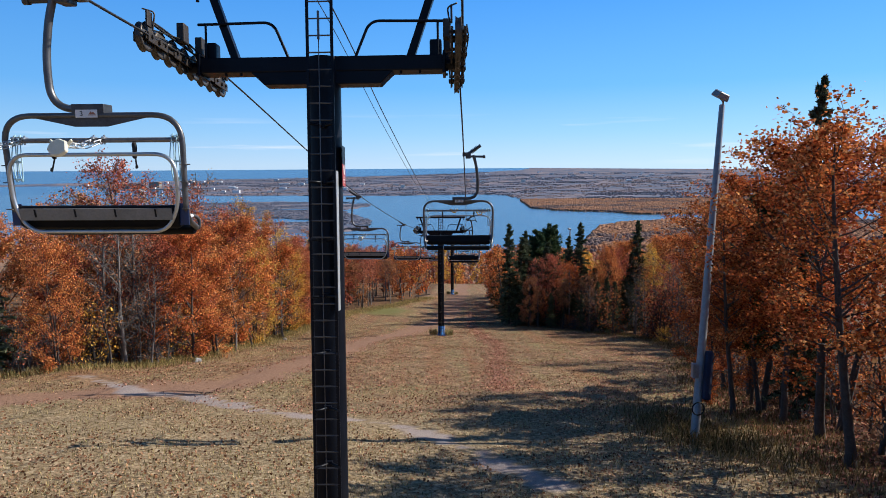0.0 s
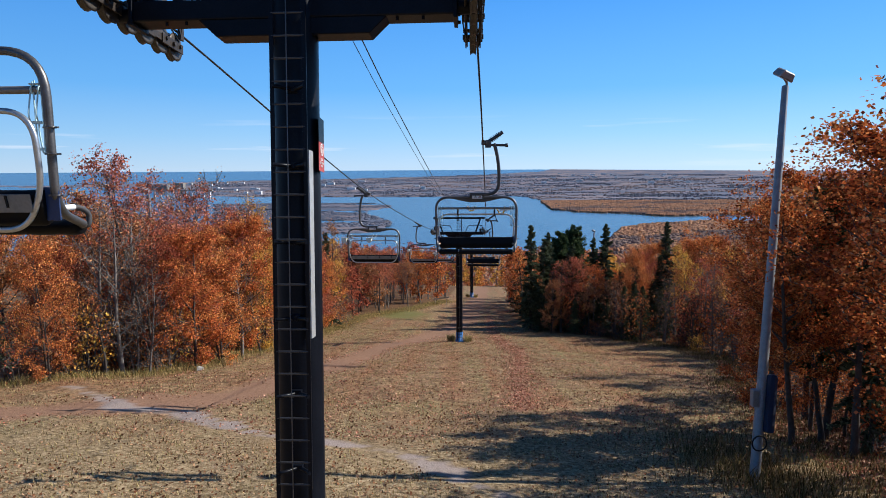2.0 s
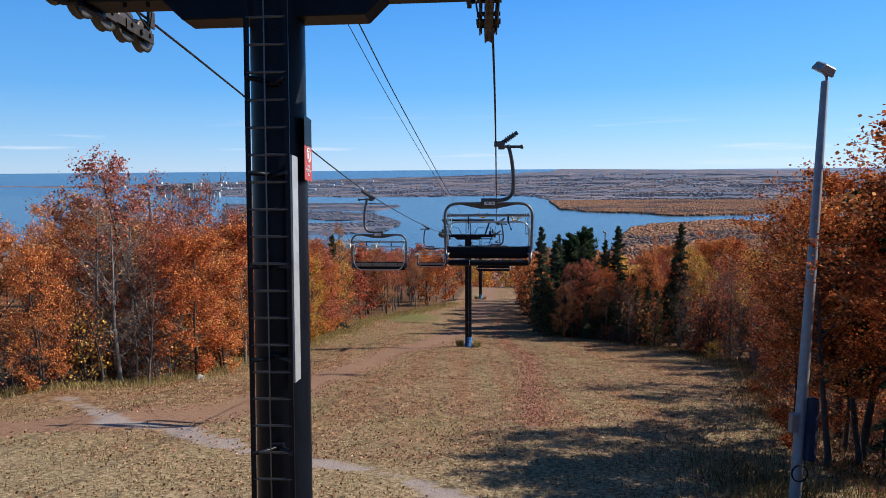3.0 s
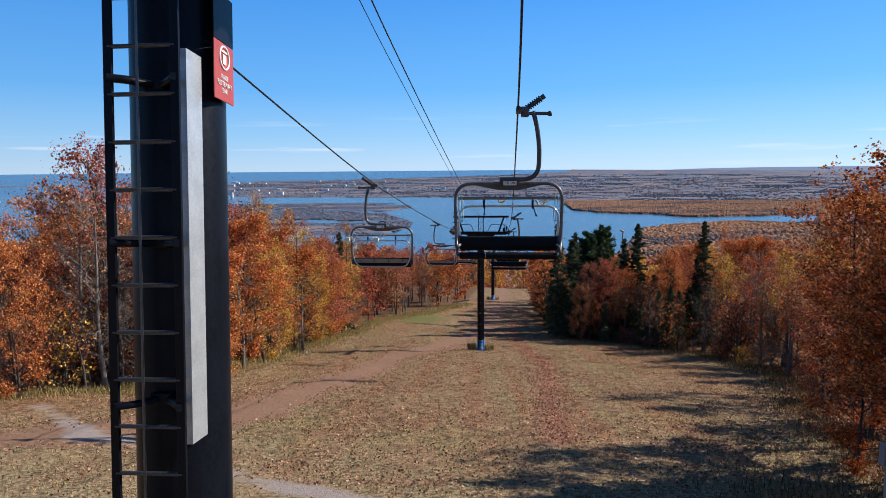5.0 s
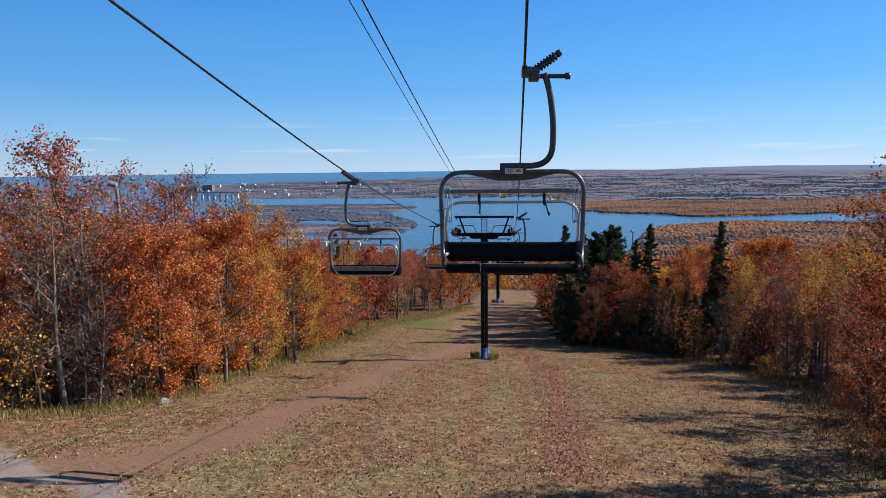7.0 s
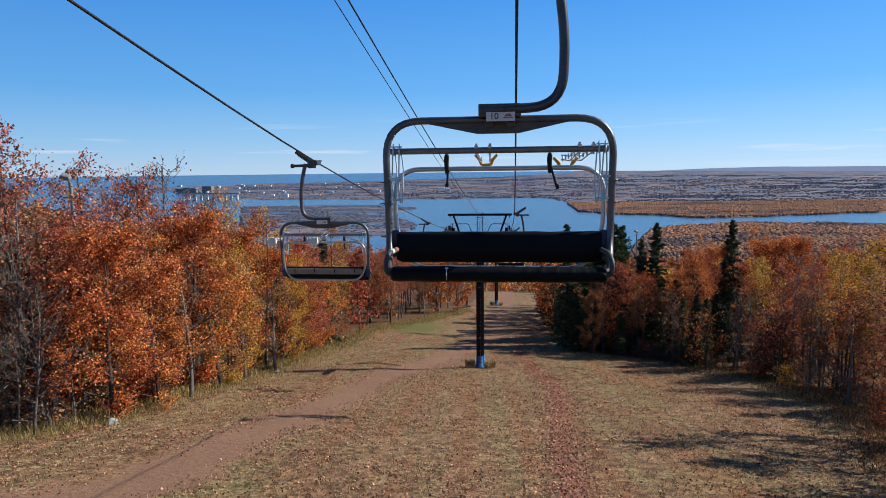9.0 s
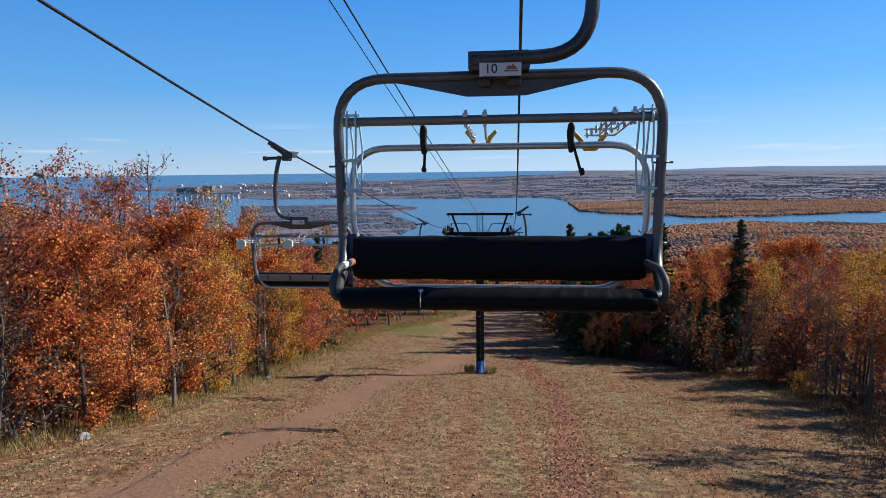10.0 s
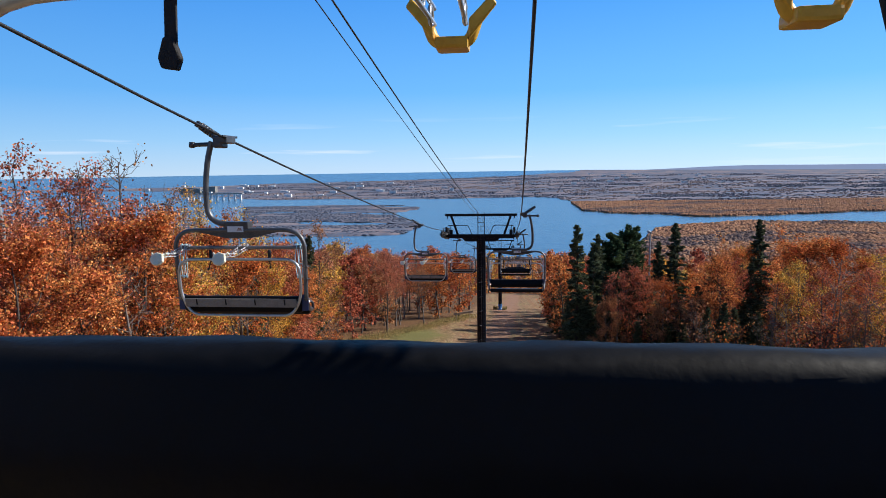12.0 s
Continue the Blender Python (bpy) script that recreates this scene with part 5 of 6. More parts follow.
# the near trees of the woods left of the slope: kind, x, y, height, leaves, width
NEAR = [
    ("leafy", -17.9, 31.2, 8.6, LEAF_ORANGE, 0.80), ("spruce", -20.4, 30.0, 7.5, None, 1.00), ("bare", -17.0, 34.6, 9.6, LEAF_DULL, 1.00), ("thin", -16.6, 37.6, 13.0, LEAF_RED, 1.00),
    ("thin", -18.4, 38.2, 12.4, LEAF_DULL, 1.00), ("bare", -15.2, 35.8, 8.2, LEAF_DULL, 1.00), ("bare", -14.6, 34.4, 6.1, LEAF_DULL, 1.10), ("bare", -15.8, 34.0, 8.8, LEAF_DULL, 1.10), ("bare", -16.6, 35.4, 7.5, LEAF_DULL, 1.10), ("leafy", -13.4, 37.4, 8.8, LEAF_ORANGE, 1.05), ("leafy", -12.9, 40.2, 9.0, LEAF_ORANGE, 1.0),
    ("leafy", -14.8, 41.4, 9.8, LEAF_RED, 1.0), ("leafy", -13.5, 44.5, 10.4, LEAF_ORANGE, 1.05), ("thin", -15.8, 45.5, 12.4, LEAF_RED, 1.00), ("leafy", -12.9, 47.8, 8.8, LEAF_GOLD, 0.95),
    ("bare", -16.9, 51.6, 14.6, LEAF_DULL, 1.0), ("bare", -18.8, 50.0, 13.6, LEAF_DULL, 1.00), ("bare", -16.2, 36.4, 9.7, LEAF_DULL, 1.10), ("leafy", -13.8, 51.0, 10.4, LEAF_RUST, 1.05), ("thin", -13.0, 54.5, 11.6, LEAF_RUST, 1.00), ("leafy", -12.8, 58.0, 8.6, LEAF_GOLD, 0.95),
    ("thin", -15.0, 60.0, 12.0, LEAF_GOLD, 0.90), ("spruce", -11.9, 66.5, 10.4, None, 0.7), ("spruce", -13.0, 57.6, 8.2, None, 0.7), ("leafy", -11.8, 63.5, 7.9, LEAF_ORANGE, 1.05), ("thin", -12.2, 68.0, 12.0, LEAF_DULL, 1.00),
    ("leafy", -20.5, 36.0, 7.3, LEAF_RED, 0.80), ("leafy", -22.0, 41.0, 11.6, LEAF_ORANGE, 1.00), ("thin", -20.5, 46.0, 13.4, LEAF_RED, 1.00), ("leafy", -25.0, 34.5, 7.1, LEAF_RED, 0.80),
    ("bare", -12.5, 42.4, 7.6, LEAF_DULL, 1.1), ("bare", -12.6, 49.6, 7.8, LEAF_DULL, 1.1), ("bare", -12.0, 53.4, 7.2, LEAF_DULL, 1.1), ("thin", -12.3, 45.6, 8.4, LEAF_DULL, 1.0), ("thin", -14.2, 48.6, 11.8, LEAF_DULL, 1.0), ("thin", -15.6, 55.4, 13.0, LEAF_GOLD, 0.8), ("thin", -17.6, 46.6, 12.6, LEAF_RED, 1.0),
    # right of the slope
    ("tall", 13.4, 18.0, 9.9, LEAF_RUST, 1.3), ("tall", 12.2, 14.9, 9.4, LEAF_RUST, 1.25), ("tall", 12.8, 10.5, 7.1, LEAF_RUST, 1.44), ("tall", 13.9, 20.9, 9.4, LEAF_RUST, 1.15), ("tall", 15.0, 19.5, 10.5, LEAF_RED, 1.1), ("spruce", 15.0, 21.8, 12.4, None, 0.48),
    ("tall", 14.2, 23.0, 7.0, LEAF_RUST, 1.32), ("tall", 15.9, 28.8, 7.9, LEAF_RUST, 1.25), ("tall", 18.6, 31.5, 6.7, LEAF_RUST, 1.20),
    ("tall", 18.9, 35.0, 6.9, LEAF_RED, 1.25), ("thin", 19.6, 38.5, 10.6, LEAF_DULL, 1.00),
    ("tall", 15.0, 27.6, 9.6, LEAF_RUST, 1.1), ("tall", 15.6, 26.4, 10.8, LEAF_RUST, 1.1), ("tall", 14.6, 23.6, 10.2, LEAF_RUST, 1.1), ("tall", 12.9, 22.4, 8.8, LEAF_RUST, 1.05), ("pine", 14.6, 24.4, 9.2, None, 0.60), ("leafy", 13.2, 25.0, 4.7, LEAF_RUST, 1.05),
]
# the stand at the bend, right of the slope: kind, x, y, level of the top, leaves, width
STAND = [
    ("spruce", 9.9, 70.0, -1.85, None, 0.8), ("spruce", 11.6, 72.0, -3.6, None, 0.9), ("spruce", 12.4, 75.0, -3.2, None, 0.9), ("pine", 16.0, 78.0, -2.6, None, 0.85), ("pine", 14.3, 77.0, -3.2, None, 0.85), ("spruce", 18.5, 72.0, -1.95, None, 0.85), ("spruce", 17.2, 72.6, -3.6, None, 0.8),
    ("spruce", 24.6, 70.0, -1.55, None, 0.78), ("spruce", 14.6, 71.6, -4.2, None, 0.9), ("spruce", 21.6, 71.0, -4.6, None, 0.85), ("spruce", 23.4, 68.4, -5.0, None, 0.85),
    ("spruce", 15.6, 69.9, -6.2, None, 1.3), ("spruce", 12.4, 70.8, -6.0, None, 1.2), ("spruce", 19.4, 68.6, -6.8, None, 1.2), ("spruce", 10.9, 69.0, -7.2, None, 1.2), ("spruce", 22.2, 66.6, -7.4, None, 1.2),
    ("pole", 14.8, 68.6, -4.9, LEAF_RED, 0.9), ("pole", 13.0, 68.0, -5.4, LEAF_RED, 0.9), ("leafy", 11.7, 66.8, -7.1, LEAF_DULL, 0.7), ("pole", 16.4, 67.4, -5.6, LEAF_RUST, 0.9), ("pole", 18.6, 66.6, -6.6, LEAF_RUST, 0.9),
    ("pole", 19.9, 66.0, -3.5, LEAF_ORANGE, 0.85), ("pole", 21.4, 67.5, -4.0, LEAF_RED, 0.9), ("leafy", 23.4, 71.5, -3.1, LEAF_ORANGE, 0.8), ("leafy", 27.6, 70.0, -2.3, LEAF_ORANGE, 1.2), ("leafy", 30.4, 68.0, -2.8, LEAF_RUST, 1.0),
    ("pole", 23.2, 60.0, -3.4, LEAF_GOLD, 0.9), ("bare", 21.6, 61.0, -4.6, LEAF_DULL, 1.0), ("bare", 26.4, 62.0, -3.1, LEAF_DULL, 1.1), ("pole", 25.0, 60.6, -4.0, LEAF_RED, 0.9), ("pole", 24.3, 52.0, -1.8, LEAF_GOLD, 1.0),
    ("pole", 25.0, 55.4, -3.2, LEAF_RED, 1.0), ("bare", 23.4, 56.0, -4.2, LEAF_DULL, 1.0), ("pole", 22.6, 48.0, -3.4, LEAF_RUST, 1.0), ("bare", 22.2, 51.0, -3.6, LEAF_DULL, 1.0), ("pole", 22.8, 44.5, -2.4, LEAF_RED, 0.9),
    ("leafy", 29.5, 58.0, -1.8, LEAF_GOLD, 1.0), ("leafy", 33.0, 64.0, -2.0, LEAF_RED, 1.0), ("tall", 29.0, 50.0, -0.8, LEAF_ORANGE, 1.0), ("tall", 27.0, 45.0, -0.6, LEAF_RUST, 1.0),
]
NEAR += [(k, x, y, top - gz(x, y), c, w) for k, x, y, top, c, w in STAND]
for kind, x, y, h, leaves, w in NEAR:
    plant(kind, x, y, h, leaves, width=w)


def left_edge(y):
    return float(np.interp(y, LEFT_Y, LEFT_X))


def right_edge(y):
    return float(np.interp(y, RIGHT_Y, RIGHT_X))


palette = [LEAF_ORANGE, LEAF_RED, LEAF_RUST, LEAF_DULL, LEAF_GOLD]
placed = [(x, y) for _, x, y, _, _, _ in NEAR]


def free(x, y, d):
    return all((x - a) ** 2 + (y - b) ** 2 > d * d for a, b in placed)


def fill(count, y0, y1, side, depth, kinds, heights, gap, chances, rng):
    """Trees at random behind one edge of the slope."""
    made = tries = 0
    while made < count and tries < count * 30:
        tries += 1
        y = rng.uniform(y0, y1)
        off = rng.uniform(0.8, depth)
        x = left_edge(y) - off if side < 0 else right_edge(y) + off
        if not free(x, y, gap):
            continue
        placed.append((x, y))
        kind = kinds[int(rng.integers(len(kinds)))]
        leaves = None if kind in ("spruce", "pine") else palette[int(rng.choice(5, p=chances))]
        plant(kind, x, y, rng.uniform(*heights), leaves)
        made += 1


fr = np.random.default_rng(9)
fill(20, 36, 64, -1, 13, ["leafy", "thin", "leafy"], (9.0, 11.0), 1.9, [0.4, 0.25, 0.1, 0.2, 0.05], fr)
fill(3, 8, 28, 1, 8, ["tall", "thin", "thin"], (7.5, 9.5), 1.9, [0.1, 0.3, 0.45, 0.15, 0.0], fr)
fill(20, 60, 80, 1, 10, ["spruce"], (3.6, 6.0), 1.5, [0.2] * 5, fr)
fill(22, 44, 78, 1, 12, ["pole", "pole", "bare", "pole"], (5.4, 8.0), 1.2, [0.22, 0.20, 0.2, 0.2, 0.18], fr)
fill(18, 74, 112, 1, 3.0, ["spruce", "far", "far"], (7.0, 10.0), 1.6, [0.2, 0.3, 0.2, 0.2, 0.1], fr)
for _ in range(44):
    y = fr.uniform(64, 88)
    x = right_edge(y) + fr.uniform(3, 26)
    if free(x, y, 1.3):
        placed.append((x, y))
        plant("far", x, y, fr.uniform(5.5, 7.5), palette[int(fr.choice(5, p=[0.1, 0.4, 0.3, 0.2, 0.0]))])
fill(26, 62, 88, -1, 18, ["far"], (6.5, 9.5), 1.8, [0.25, 0.3, 0.15, 0.2, 0.1], fr)
fill(46, 84, 118, -1, 14, ["pole", "bare", "far", "pole"], (7.0, 10.0), 1.2, [0.05, 0.5, 0.15, 0.3, 0.0], fr)
fill(46, 76, 125, 1, 40, ["far", "far", "far", "far", "far", "far", "spruce"], (6.5, 9.0), 2.2, [0.3, 0.25, 0.15, 0.15, 0.15], fr)


def grove(name, spots, label, every=1):
    """Trees too far off to tell apart, joined by leaf colour; spots: x, y, height, leaf material; every: thins the leaves."""
    rng = np.random.default_rng(77)
    heap, wv, wf = {}, [], []
    for x, y, h, leaves in spots:
        p = PROTO["far"][int(rng.integers(3))]
        wood, crown = [next(c for c in p.children if c.name.startswith(k)) for k in ("trunk", "crown")]
        w = np.empty(len(wood.data.vertices) * 3)
        wood.data.vertices.foreach_get("co", w)
        w = w.reshape(-1, 3)
        co = np.empty(len(crown.data.vertices) * 3)
        crown.data.vertices.foreach_get("co", co)
        co = co.reshape(-1, 4, 3)[::every]
        co = co.mean(1, keepdims=True) + (co - co.mean(1, keepdims=True)) * every ** 0.45
        k, az = h / w[:, 2].max(), rng.uniform(0, 6.28)
        turn = np.array([[math.cos(az), -math.sin(az), 0], [math.sin(az), math.cos(az), 0], [0, 0, 1]]) * k
        at = np.array([x, y, gz(x, y) - 0.05])
        co = co @ turn.T + at
        heap.setdefault(leaves, []).append(co)
        o = sum(len(v) for v in wv)
        wv.append(w @ turn.T + at)
        wf += [tuple(i + o for i in f.vertices) for f in wood.data.polygons]
    for leaves, cs in heap.items():
        co = np.concatenate(cs)
        me = quads(name, (co[:, 0] + co[:, 2]) / 2, (co[:, 2] - co[:, 0]) / 2, (co[:, 3] - co[:, 1]) / 2, leaves)
        tagged(new(name, me), "%s crowns of %s" % (WORDS[leaves], label), "woods", kind="stuff")
    me = bpy.data.meshes.new("trunks")
    me.from_pydata(np.concatenate(wv).tolist(), [], wf)
    me.materials.append(BARK)
    tagged(new("trunks", me), "grey-brown trunks of %s" % label, "woods", kind="stuff")


def spots(count, y0, y1, side, depth, heights, gap, chances, rng):
    out = []
    for _ in range(count * 20):
        if len(out) == count:
            break
        y = rng.uniform(y0, y1)
        off = rng.uniform(0.8, depth)
        x = left_edge(y) - off if side < 0 else right_edge(y) + off
        if free(x, y, gap):
            placed.append((x, y))
            out.append((x, y, rng.uniform(*heights), palette[int(rng.choice(5, p=chances))]))
    return out


grove("far_trees", spots(55, 108, 230, -1, 70, (8, 11), 3, [0.3, 0.25, 0.15, 0.15, 0.15], fr) + spots(55, 125, 240, 1, 90, (8, 11), 3, [0.3, 0.2, 0.15, 0.15, 0.2], fr)
      + spots(30, 62, 130, -1, 70, (9, 11), 3, [0.3, 0.25, 0.15, 0.25, 0.05], fr), "the woods down the hillside")
lower = []
for _ in range(150):
    y = 168 + 190 * fr.random() ** 1.2
    x = y * fr.uniform(-0.30, 0.42)
    if (y > 186 or abs(x - 9.5) > 6) and free(x, y, 2.5):
        placed.append((x, y))
        lower.append((x, y, fr.uniform(8, 12), palette[int(fr.choice(5, p=[0.3, 0.2, 0.15, 0.15, 0.2]))]))
grove("far_trees", lower, "the woods below the slope", 3)
fill(80, 29, 75, -1, 4.5, ["shrub"], (1.6, 4.2), 0.6, [0.35, 0.25, 0.15, 0.2, 0.05], fr)
fill(34, 6, 44, 1, 5, ["shrub"], (1.3, 3.0), 0.8, [0.3, 0.2, 0.4, 0.1, 0.0], fr)
fill(30, 40, 78, 1, 3.5, ["shrub"], (0.9, 1.8), 0.7, [0.2, 0.2, 0.2, 0.3, 0.1], fr)
fill(26, 29, 64, -1, 4.0, ["sapling"], (2.5, 5.5), 0.8, [0.3, 0.2, 0.2, 0.2, 0.1], fr)
fill(34, 10, 44, 1, 5.0, ["sapling"], (3.0, 6.5), 0.7, [0.1, 0.2, 0.4, 0.3, 0.0], fr)
fill(24, 44, 72, 1, 4.0, ["sapling", "bare"], (3.5, 6.5), 0.8, [0.2, 0.2, 0.2, 0.3, 0.1], fr)
for k in list(PROTO):
    for p in PROTO[k]:
        if p not in used:
            for c in list(p.children):
                bpy.data.objects.remove(c)
            bpy.data.objects.remove(p)

# ---------------------------------------------------------------- grass, weeds, fallen leaves
def blades(name, x, y, height, width, material, lean=0.35, seed=1):
    rng = np.random.default_rng(seed)
    n = len(x)
    z = ground_z(x, y)
    base = np.stack([x, y, z], -1)
    az = rng.uniform(0, 2 * np.pi, n)
    h = height * rng.uniform(0.5, 1.2, n)
    tip = np.stack([np.cos(az) * h * lean * rng.random(n), np.sin(az) * h * lean * rng.random(n), h], -1)
    w = np.stack([np.cos(az + 1.57), np.sin(az + 1.57), np.zeros(n)], -1) * width / 2
    me = quads(name, base + tip * 0.5, tip * 0.5, w, material)
    return me


def scatter(rng, n, y0, y1, x0, x1, power=1.4):
    y = y0 + (y1 - y0) * rng.random(n) ** power
    return rng.uniform(x0, x1, n), y


sr = np.random.default_rng(3)


def on_slope(x, y, inset=0.0):
    return (x > np.interp(y, LEFT_Y, LEFT_X) + inset) & (x < np.interp(y, RIGHT_Y, RIGHT_X) - inset)


def off_path(x, y):
    return (polyline_distance(x, y, GRAVEL) > 0.75) & (polyline_distance(x, y, DIRT) > 1.3 + 0.5 * smooth_noise(x, y, 1.3))


x, y = scatter(sr, 90000, 11, 75, -25, 22)
k = on_slope(x, y) & off_path(x, y) & (smooth_noise(x, y, 0.7) > -0.7)
tagged(new("grass", blades("grass", x[k], y[k], 0.11, 0.022, GRASS, 0.9, 4)), "short dry straw-coloured grass on the slope", "grass", kind="stuff")
x, y = scatter(sr, 140000, 11, 80, -25, 22)
k = on_slope(x, y, -2) & (polyline_distance(x, y, GRAVEL) > 0.45) & (polyline_distance(x, y, DIRT) > 0.5 + 0.9 * sr.random(len(x)) ** 2) & (smooth_noise(x, y, 0.5) + sr.normal(0, 0.5, len(x)) > -0.4)
x, y = x[k], y[k]
a, b = random_axes(sr, len(x), 0.07, 0.45)
tagged(new("fallen_leaves", quads("fallen_leaves", np.stack([x, y, ground_z(x, y) + 0.03], -1), a, b, LITTER)), "tan and brown fallen leaves strewn over the slope", "leaves", kind="stuff")
x, y = scatter(sr, 30000, 22, 62, -14, 20, 1.1)
k = on_slope(x, y, 0.3) & (polyline_distance(x, y, DIRT) > 0.5 + 0.9 * sr.random(len(x)) ** 2) & (smooth_noise(x, y, 0.4) + sr.normal(0, 0.5, len(x)) > 0.0)
x, y = x[k], y[k]
a, b = random_axes(sr, len(x), 0.085, 0.5)
tagged(new("fallen_leaves", quads("fallen_leaves", np.stack([x, y, ground_z(x, y) + 0.035], -1), a, b, LITTER_RED)), "reddish fallen leaves strewn thinly over the mown grass", "leaves", kind="stuff")
y = sr.uniform(6, 46, 26000)
x = np.interp(y, RIGHT_Y, RIGHT_X) + 13 * sr.random(26000) ** 1.3 - 0.5
a, b = random_axes(sr, len(x), 0.12, 0.5)
tagged(new("fallen_leaves", quads("fallen_leaves", np.stack([x, y, ground_z(x, y) + 0.03], -1), a, b, LITTER_RED)), "rusty fallen leaves under the oaks beside the slope", "leaves", kind="stuff")
i = sr.integers(0, len(RED_TRACK) - 1, 8500)
t = sr.random(8500)
P = np.array(RED_TRACK)
x = P[i, 0] + (P[i + 1, 0] - P[i, 0]) * t + sr.normal(0, 0.6, 8500)
y = P[i, 1] + (P[i + 1, 1] - P[i, 1]) * t
a, b = random_axes(sr, 8500, 0.085, 0.4)
tagged(new("fallen_leaves", quads("fallen_leaves", np.stack([x, y, ground_z(x, y) + 0.03], -1), a, b, LITTER_RED)), "reddish fallen leaves gathered in an old wheel track", "leaves", kind="stuff")
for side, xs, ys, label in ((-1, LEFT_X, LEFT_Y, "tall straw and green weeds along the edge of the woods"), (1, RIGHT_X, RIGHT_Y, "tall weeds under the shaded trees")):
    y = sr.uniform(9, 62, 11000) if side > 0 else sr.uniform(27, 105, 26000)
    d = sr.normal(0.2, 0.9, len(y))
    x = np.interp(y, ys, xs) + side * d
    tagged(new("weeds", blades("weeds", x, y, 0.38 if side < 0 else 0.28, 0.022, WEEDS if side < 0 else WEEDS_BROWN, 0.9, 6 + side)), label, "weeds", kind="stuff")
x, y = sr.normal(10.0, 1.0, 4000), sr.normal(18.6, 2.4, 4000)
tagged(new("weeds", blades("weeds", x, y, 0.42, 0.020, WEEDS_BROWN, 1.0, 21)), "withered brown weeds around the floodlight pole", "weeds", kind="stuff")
for tx, ty, tz in (TOWER_2, TOWER_3):
    a = sr.normal(0, 0.5, 420) + np.pi * sr.integers(0, 2, 420)
    r = sr.uniform(0.45, 1.0, 420)
    tagged(new("weeds", blades("weeds", tx + np.cos(a) * r * 1.1, ty + np.sin(a) * r * 0.7, 0.6, 0.035, WEEDS, 0.3, 31)), "rank dry weeds round the foot of a lift tower", "weeds", kind="stuff")


def boulder(x, y, r, seed):
    rng = np.random.default_rng(seed)
    bm = bmesh.new()
    bmesh.ops.create_icosphere(bm, subdivisions=3, radius=r)
    for v in bm.verts:
        v.co *= 1 + 0.22 * noise.noise(v.co / r * 1.3 + Vector((seed, 0, 0))) + 0.08 * noise.noise(v.co / r * 4)
        v.co.z *= 0.75
    me = bpy.data.meshes.new("boulder")
    bm.to_mesh(me)
    bm.free()
    me.materials.append(ROCK)
    ob = new("boulder", me)
    ob.location = (x, y, gz(x, y) + r * 0.25)
    return tagged(ob, "pale granite boulder in the weeds at the wood's edge", "boulder", "boulders")


for x, y, r, s in ((-12.7, 36.2, 0.24, 1), (-11.6, 52.5, 0.20, 4)):
    boulder(x, y, r, s)

# a board barrier by the far bend
barrier = thing("barrier", "weathered wooden board barrier at the bend of the slope", "barrier")
barrier.location = (-0.9, 98.0, gz(-0.9, 98.0))
part("board", Mesh().box((0, 0, 1.1), (2.6, 0.05, 0.24), 0.01, pose(0, 0, 0, 0, -8)), WOOD, barrier)
for x in (-0.9, 0.9):
    part("post", Mesh().box((x, 0.06, 0.5), (0.1, 0.1, 1.5), 0.01), WOOD, barrier)

# ---------------------------------------------------------------- the far valley
def woods(name, n, y0, y1, a0, a1, radius, height, label, seed, keep, leaves):
    """Tree crowns too far off to count, as small uneven cones and domes; a0 to a1: how far they reach sideways, as a part of y."""
    rng = np.random.default_rng(seed)
    y = np.sqrt(rng.uniform(y0 * y0, y1 * y1, n))
    x = y * rng.uniform(a0, a1, n)
    ok = keep(x, y, rng)
    x, y = x[ok], y[ok]
    n = len(x)
    z = ground_z(x, y)
    r = radius * rng.uniform(0.6, 1.3, n)
    h = height * rng.uniform(0.6, 1.25, n)
    co = np.empty((n, 11, 3), np.float32)
    for k in range(5):
        w = 2 * math.pi * k / 5 + rng.uniform(-0.3, 0.3, n)
        j1, j2 = rng.uniform(0.7, 1.25, n), rng.uniform(0.7, 1.25, n)
        co[:, k] = np.stack([x + np.cos(w) * r * 0.85 * j1, y + np.sin(w) * r * 0.85 * j1, z - 0.5 + h * 0.12], -1)
        co[:, 5 + k] = np.stack([x + np.cos(w + 0.5) * r * 0.8 * j2, y + np.sin(w + 0.5) * r * 0.8 * j2, z + h * 0.78 * j1], -1)
    co[:, 10] = np.stack([x, y, z + h], -1)
    tri = []
    for k in range(5):
        q = (k + 1) % 5
        tri += [(k, q, 5 + k), (q, 5 + q, 5 + k), (5 + k, 5 + q, 10)]
    tri = np.array(tri)
    f = (tri[None] + 11 * np.arange(n)[:, None, None]).reshape(-1, 3)
    me = bpy.data.meshes.new(name)
    me.vertices.add(11 * n)
    me.loops.add(3 * len(f))
    me.polygons.add(len(f))
    me.vertices.foreach_set("co", co.reshape(-1))
    me.loops.foreach_set("vertex_index", f.reshape(-1).astype(np.int32))
    me.polygons.foreach_set("loop_start", np.arange(0, 3 * len(f), 3, dtype=np.int32))
    me.materials.append(leaves)
    me.update(calc_edges=True)
    return tagged(new(name, me), label, "woods", kind="stuff")


def patch(x, y, k):
    """Stands of one kind of tree, drawn out along the valley."""
    return smooth_noise(x * 0.45, y, k) + 0.6 * smooth_noise(x * 0.8 + 300, y * 1.3, k * 2.3)


def shore_side(low, high, chance):
    return lambda x, y, rng: (is_land(x, y) > 0) & (x > 0.1 * y) & (patch(x, y, 0.016) > low) & (patch(x, y, 0.016) < high) & (rng.random(len(x)) < chance)


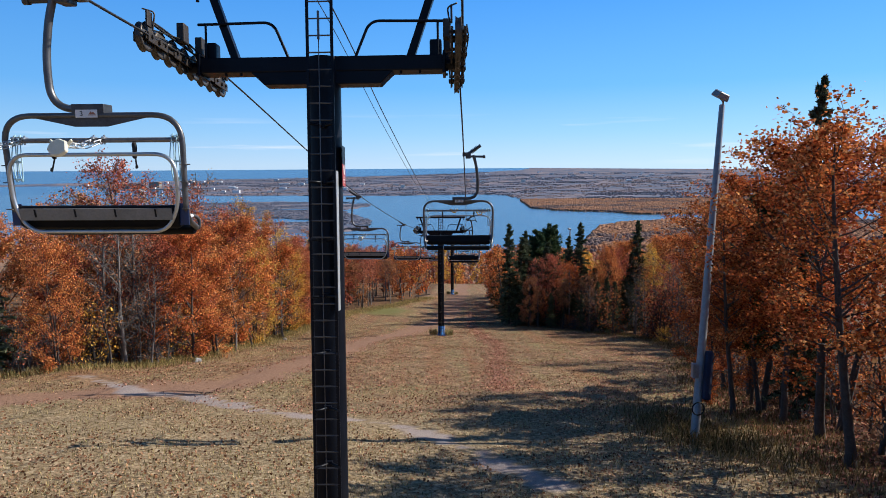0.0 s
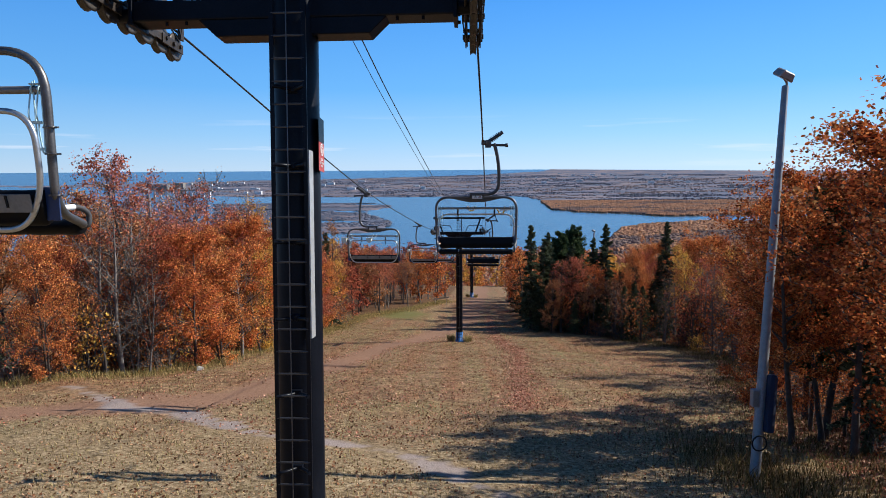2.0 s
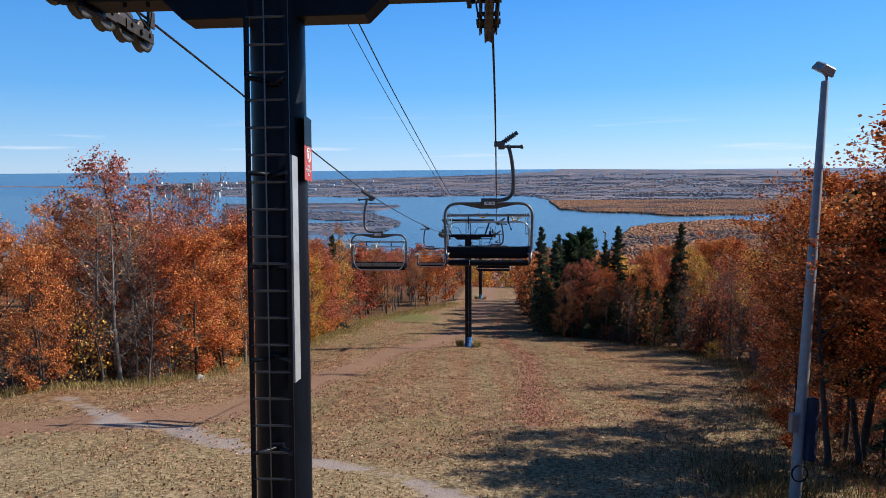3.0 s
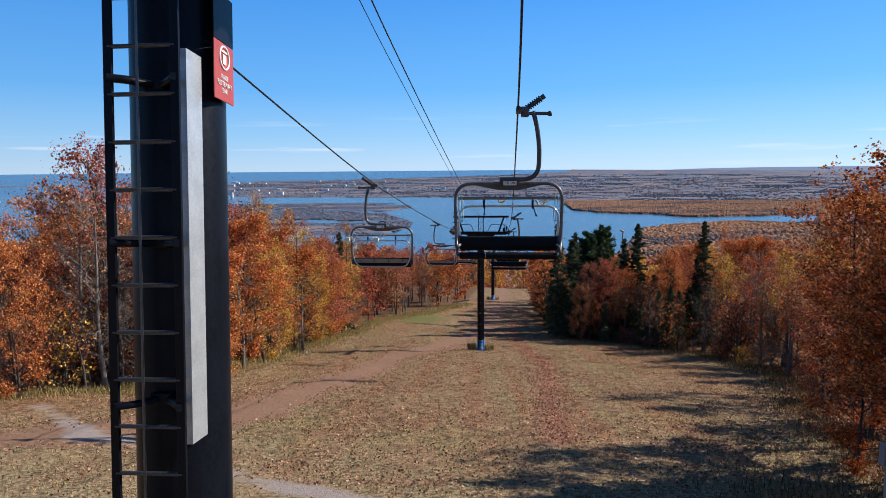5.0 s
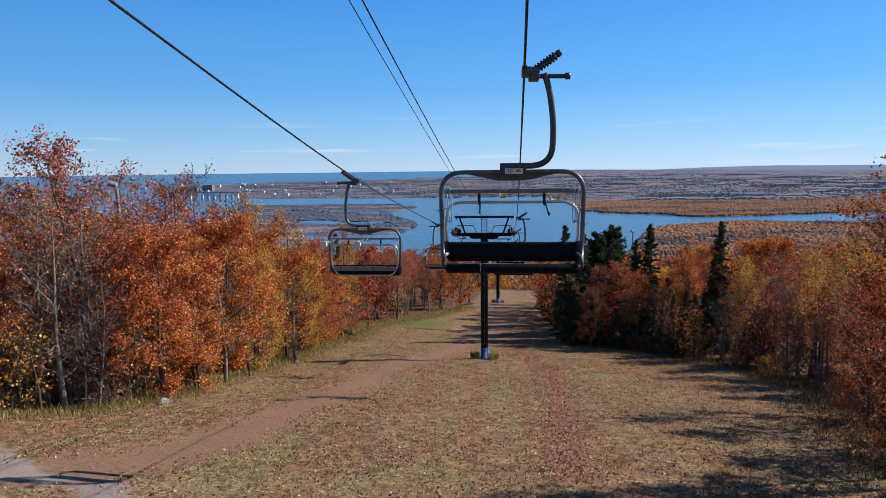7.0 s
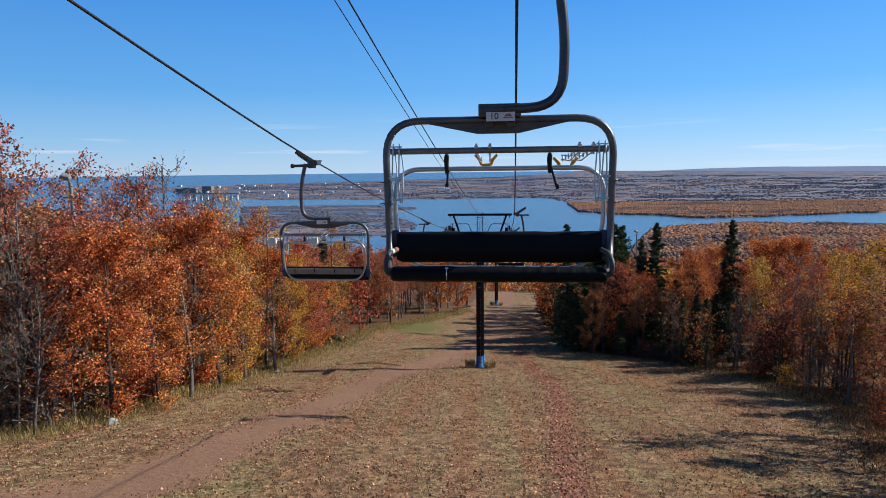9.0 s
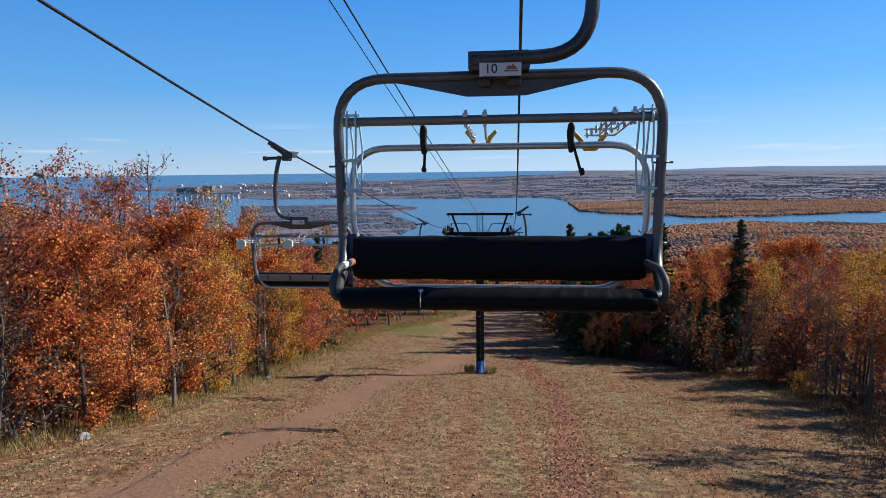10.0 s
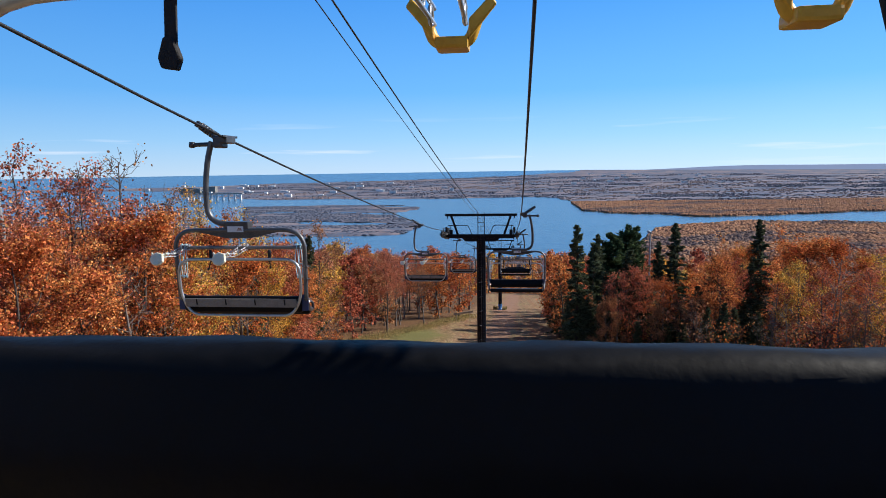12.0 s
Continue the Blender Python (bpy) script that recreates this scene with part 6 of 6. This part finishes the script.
def plain_side(low, high, chance):
    return lambda x, y, rng: (is_land(x, y) > 0) & ((y > 2050) | (x < 0.1 * y)) & (patch(x, y, 0.009) > low) & (patch(x, y, 0.009) < high) & (rng.random(len(x)) < chance)


def hillside(low, high):
    return lambda x, y, rng: (patch(x, y, 0.03) > low) & (patch(x, y, 0.03) < high)


woods("far_woods", 11000, 330, 820, -0.62, 0.62, 2.6, 5.5, "golden autumn woods on the lower hillside", 1, hillside(-0.5, 9), FAR_GOLD)
woods("far_woods", 7000, 330, 820, -0.62, 0.62, 2.5, 5.0, "leafless brown woods on the lower hillside", 2, hillside(-9, -0.2), FAR_BARE)
woods("far_woods", 60000, 800, 2050, 0.1, 0.74, 4.2, 3.2, "golden brown woods on the river shores", 3, shore_side(-0.55, 9, 0.95), FAR_GOLD)
woods("far_woods", 44000, 800, 2050, 0.1, 0.74, 4.0, 2.8, "leafless brown woods on the river shores", 4, shore_side(-9, -0.35, 0.9), FAR_BARE)
woods("far_woods", 9000, 1250, 2050, 0.1, 0.74, 2.6, 4.2, "dark conifers, tinted haze blue, among the woods on the river shores", 5, shore_side(0.85, 9, 0.35), FAR_GREEN)
# from here outwards the crown colours have haze blue mixed in
woods("far_reeds", 12000, 1080, 2000, -0.42, -0.1, 6.0, 0.35, "low reed beds on the river flats, tinted haze blue", 9, lambda x, y, rng: (is_land(x, y) > 0) & (patch(x, y, 0.02) > -0.3), FAR_WOODS)
woods("far_woods", 40000, 2050, 4300, -0.4, 0.76, 6.5, 2.3, "bare woods across the river flats, tinted haze blue", 6, plain_side(0.35, 9, 0.95), FAR_WOODS)
woods("far_woods", 26000, 2050, 3800, -0.4, 0.76, 6.0, 2.2, "tan autumn woods across the river flats, greyed as by haze", 7, plain_side(-9, -0.5, 0.8), FAR_TAN)
woods("far_woods", 6000, 2050, 3400, 0.0, 0.76, 5.0, 3.2, "dark conifer belts across the river flats, tinted haze blue", 8, plain_side(0.8, 9, 0.8), FAR_GREEN)


def far_ridge():
    """A long low wooded ridge that closes the plain and rises to the right; its blue is haze put into the colour."""
    y = 5320.0
    verts, faces = [], []
    xs = np.linspace(0.10 * y, 1.1 * y, 160)
    for x in xs:
        t = min(max((x / y - 0.13) / 0.26, 0), 1)
        edge = float(base_level(y) + sink(x, y))
        crest = edge - 3 + t * t * (3 - 2 * t) * 31 + 2.2 * noise.noise(Vector((x / 420, 0, 1))) + 0.9 * noise.noise(Vector((x / 95, 0, 5)))
        verts += [(x, y - 400, edge - 70), (x, y - 90, crest - 8), (x, y, crest), (x, y + 300, edge - 30)]
    for k in range(len(xs) - 1):
        for j in range(3):
            faces.append((4 * k + j, 4 * k + 4 + j, 4 * k + 5 + j, 4 * k + 1 + j))
    me = bpy.data.meshes.new("backdrop_ridge")
    me.from_pydata(verts, [], faces)
    me.materials.append(FAR_RIDGE)
    tagged(new("backdrop_ridge", me), "long low wooded ridge on the horizon, tinted haze blue", "hill", kind="structure")


far_ridge()


def far_bridge():
    b = thing("bridge", "long pale concrete bridge with an arch across the bay", "bridge")
    deck = Mesh()
    x0, x1, y = -1290.0, -1030.0, 2560.0
    z = WATER + 26
    deck.box(((x0 + x1) / 2, y, z), (x1 - x0, 14, 5), 0.5)
    part("deck", deck, CONCRETE, b)
    pier = Mesh().box((0, 0, 0), (7, 10, 26), 0.6).data("pier", WHITE)
    for k in range(10):
        ob = new("pier", pier)
        ob.parent, ob.location = b, (x0 + 15 + k * 26.0, y, WATER + 11)
    arch = Mesh().tube([(x0 + 10 + 90 * k / 12, y, z + 24 * math.sin(math.pi * k / 12)) for k in range(13)], 2.0, 6)
    part("arch", arch, GALV, b)


far_bridge()


def far_block(x, y, w, h, d, pale):
    ob = new("harbour_building", Mesh().box((0, 0, h / 2), (w, d, h), 0.4).data("harbour_building", WHITE if pale else PANEL))
    ob.location = (x, y, float(base_level(y) + sink(x, y)) + 1)
    tagged(ob, "pale distant harbour shed" if pale else "dark distant grain elevator by the harbour", "building", "harbour buildings")


br = np.random.default_rng(8)
for k in range(46):
    y = br.uniform(2700, 3600)
    a = br.uniform(-0.62, -0.05)
    if is_land(a * y, y) > 0:
        far_block(a * y, y, br.uniform(10, 40), br.uniform(5, 14), 15, True)
for k in range(34):
    y = br.uniform(3300, 4300)
    a = br.uniform(0.05, 0.38)
    far_block(a * y, y, br.uniform(10, 34), br.uniform(5, 10), 12, True)
for x, y, w, h in ((-1480, 3050, 70, 26), (-1405, 3080, 50, 30), (-1560, 3100, 40, 18)):
    far_block(x, y, w, h, 30, False)
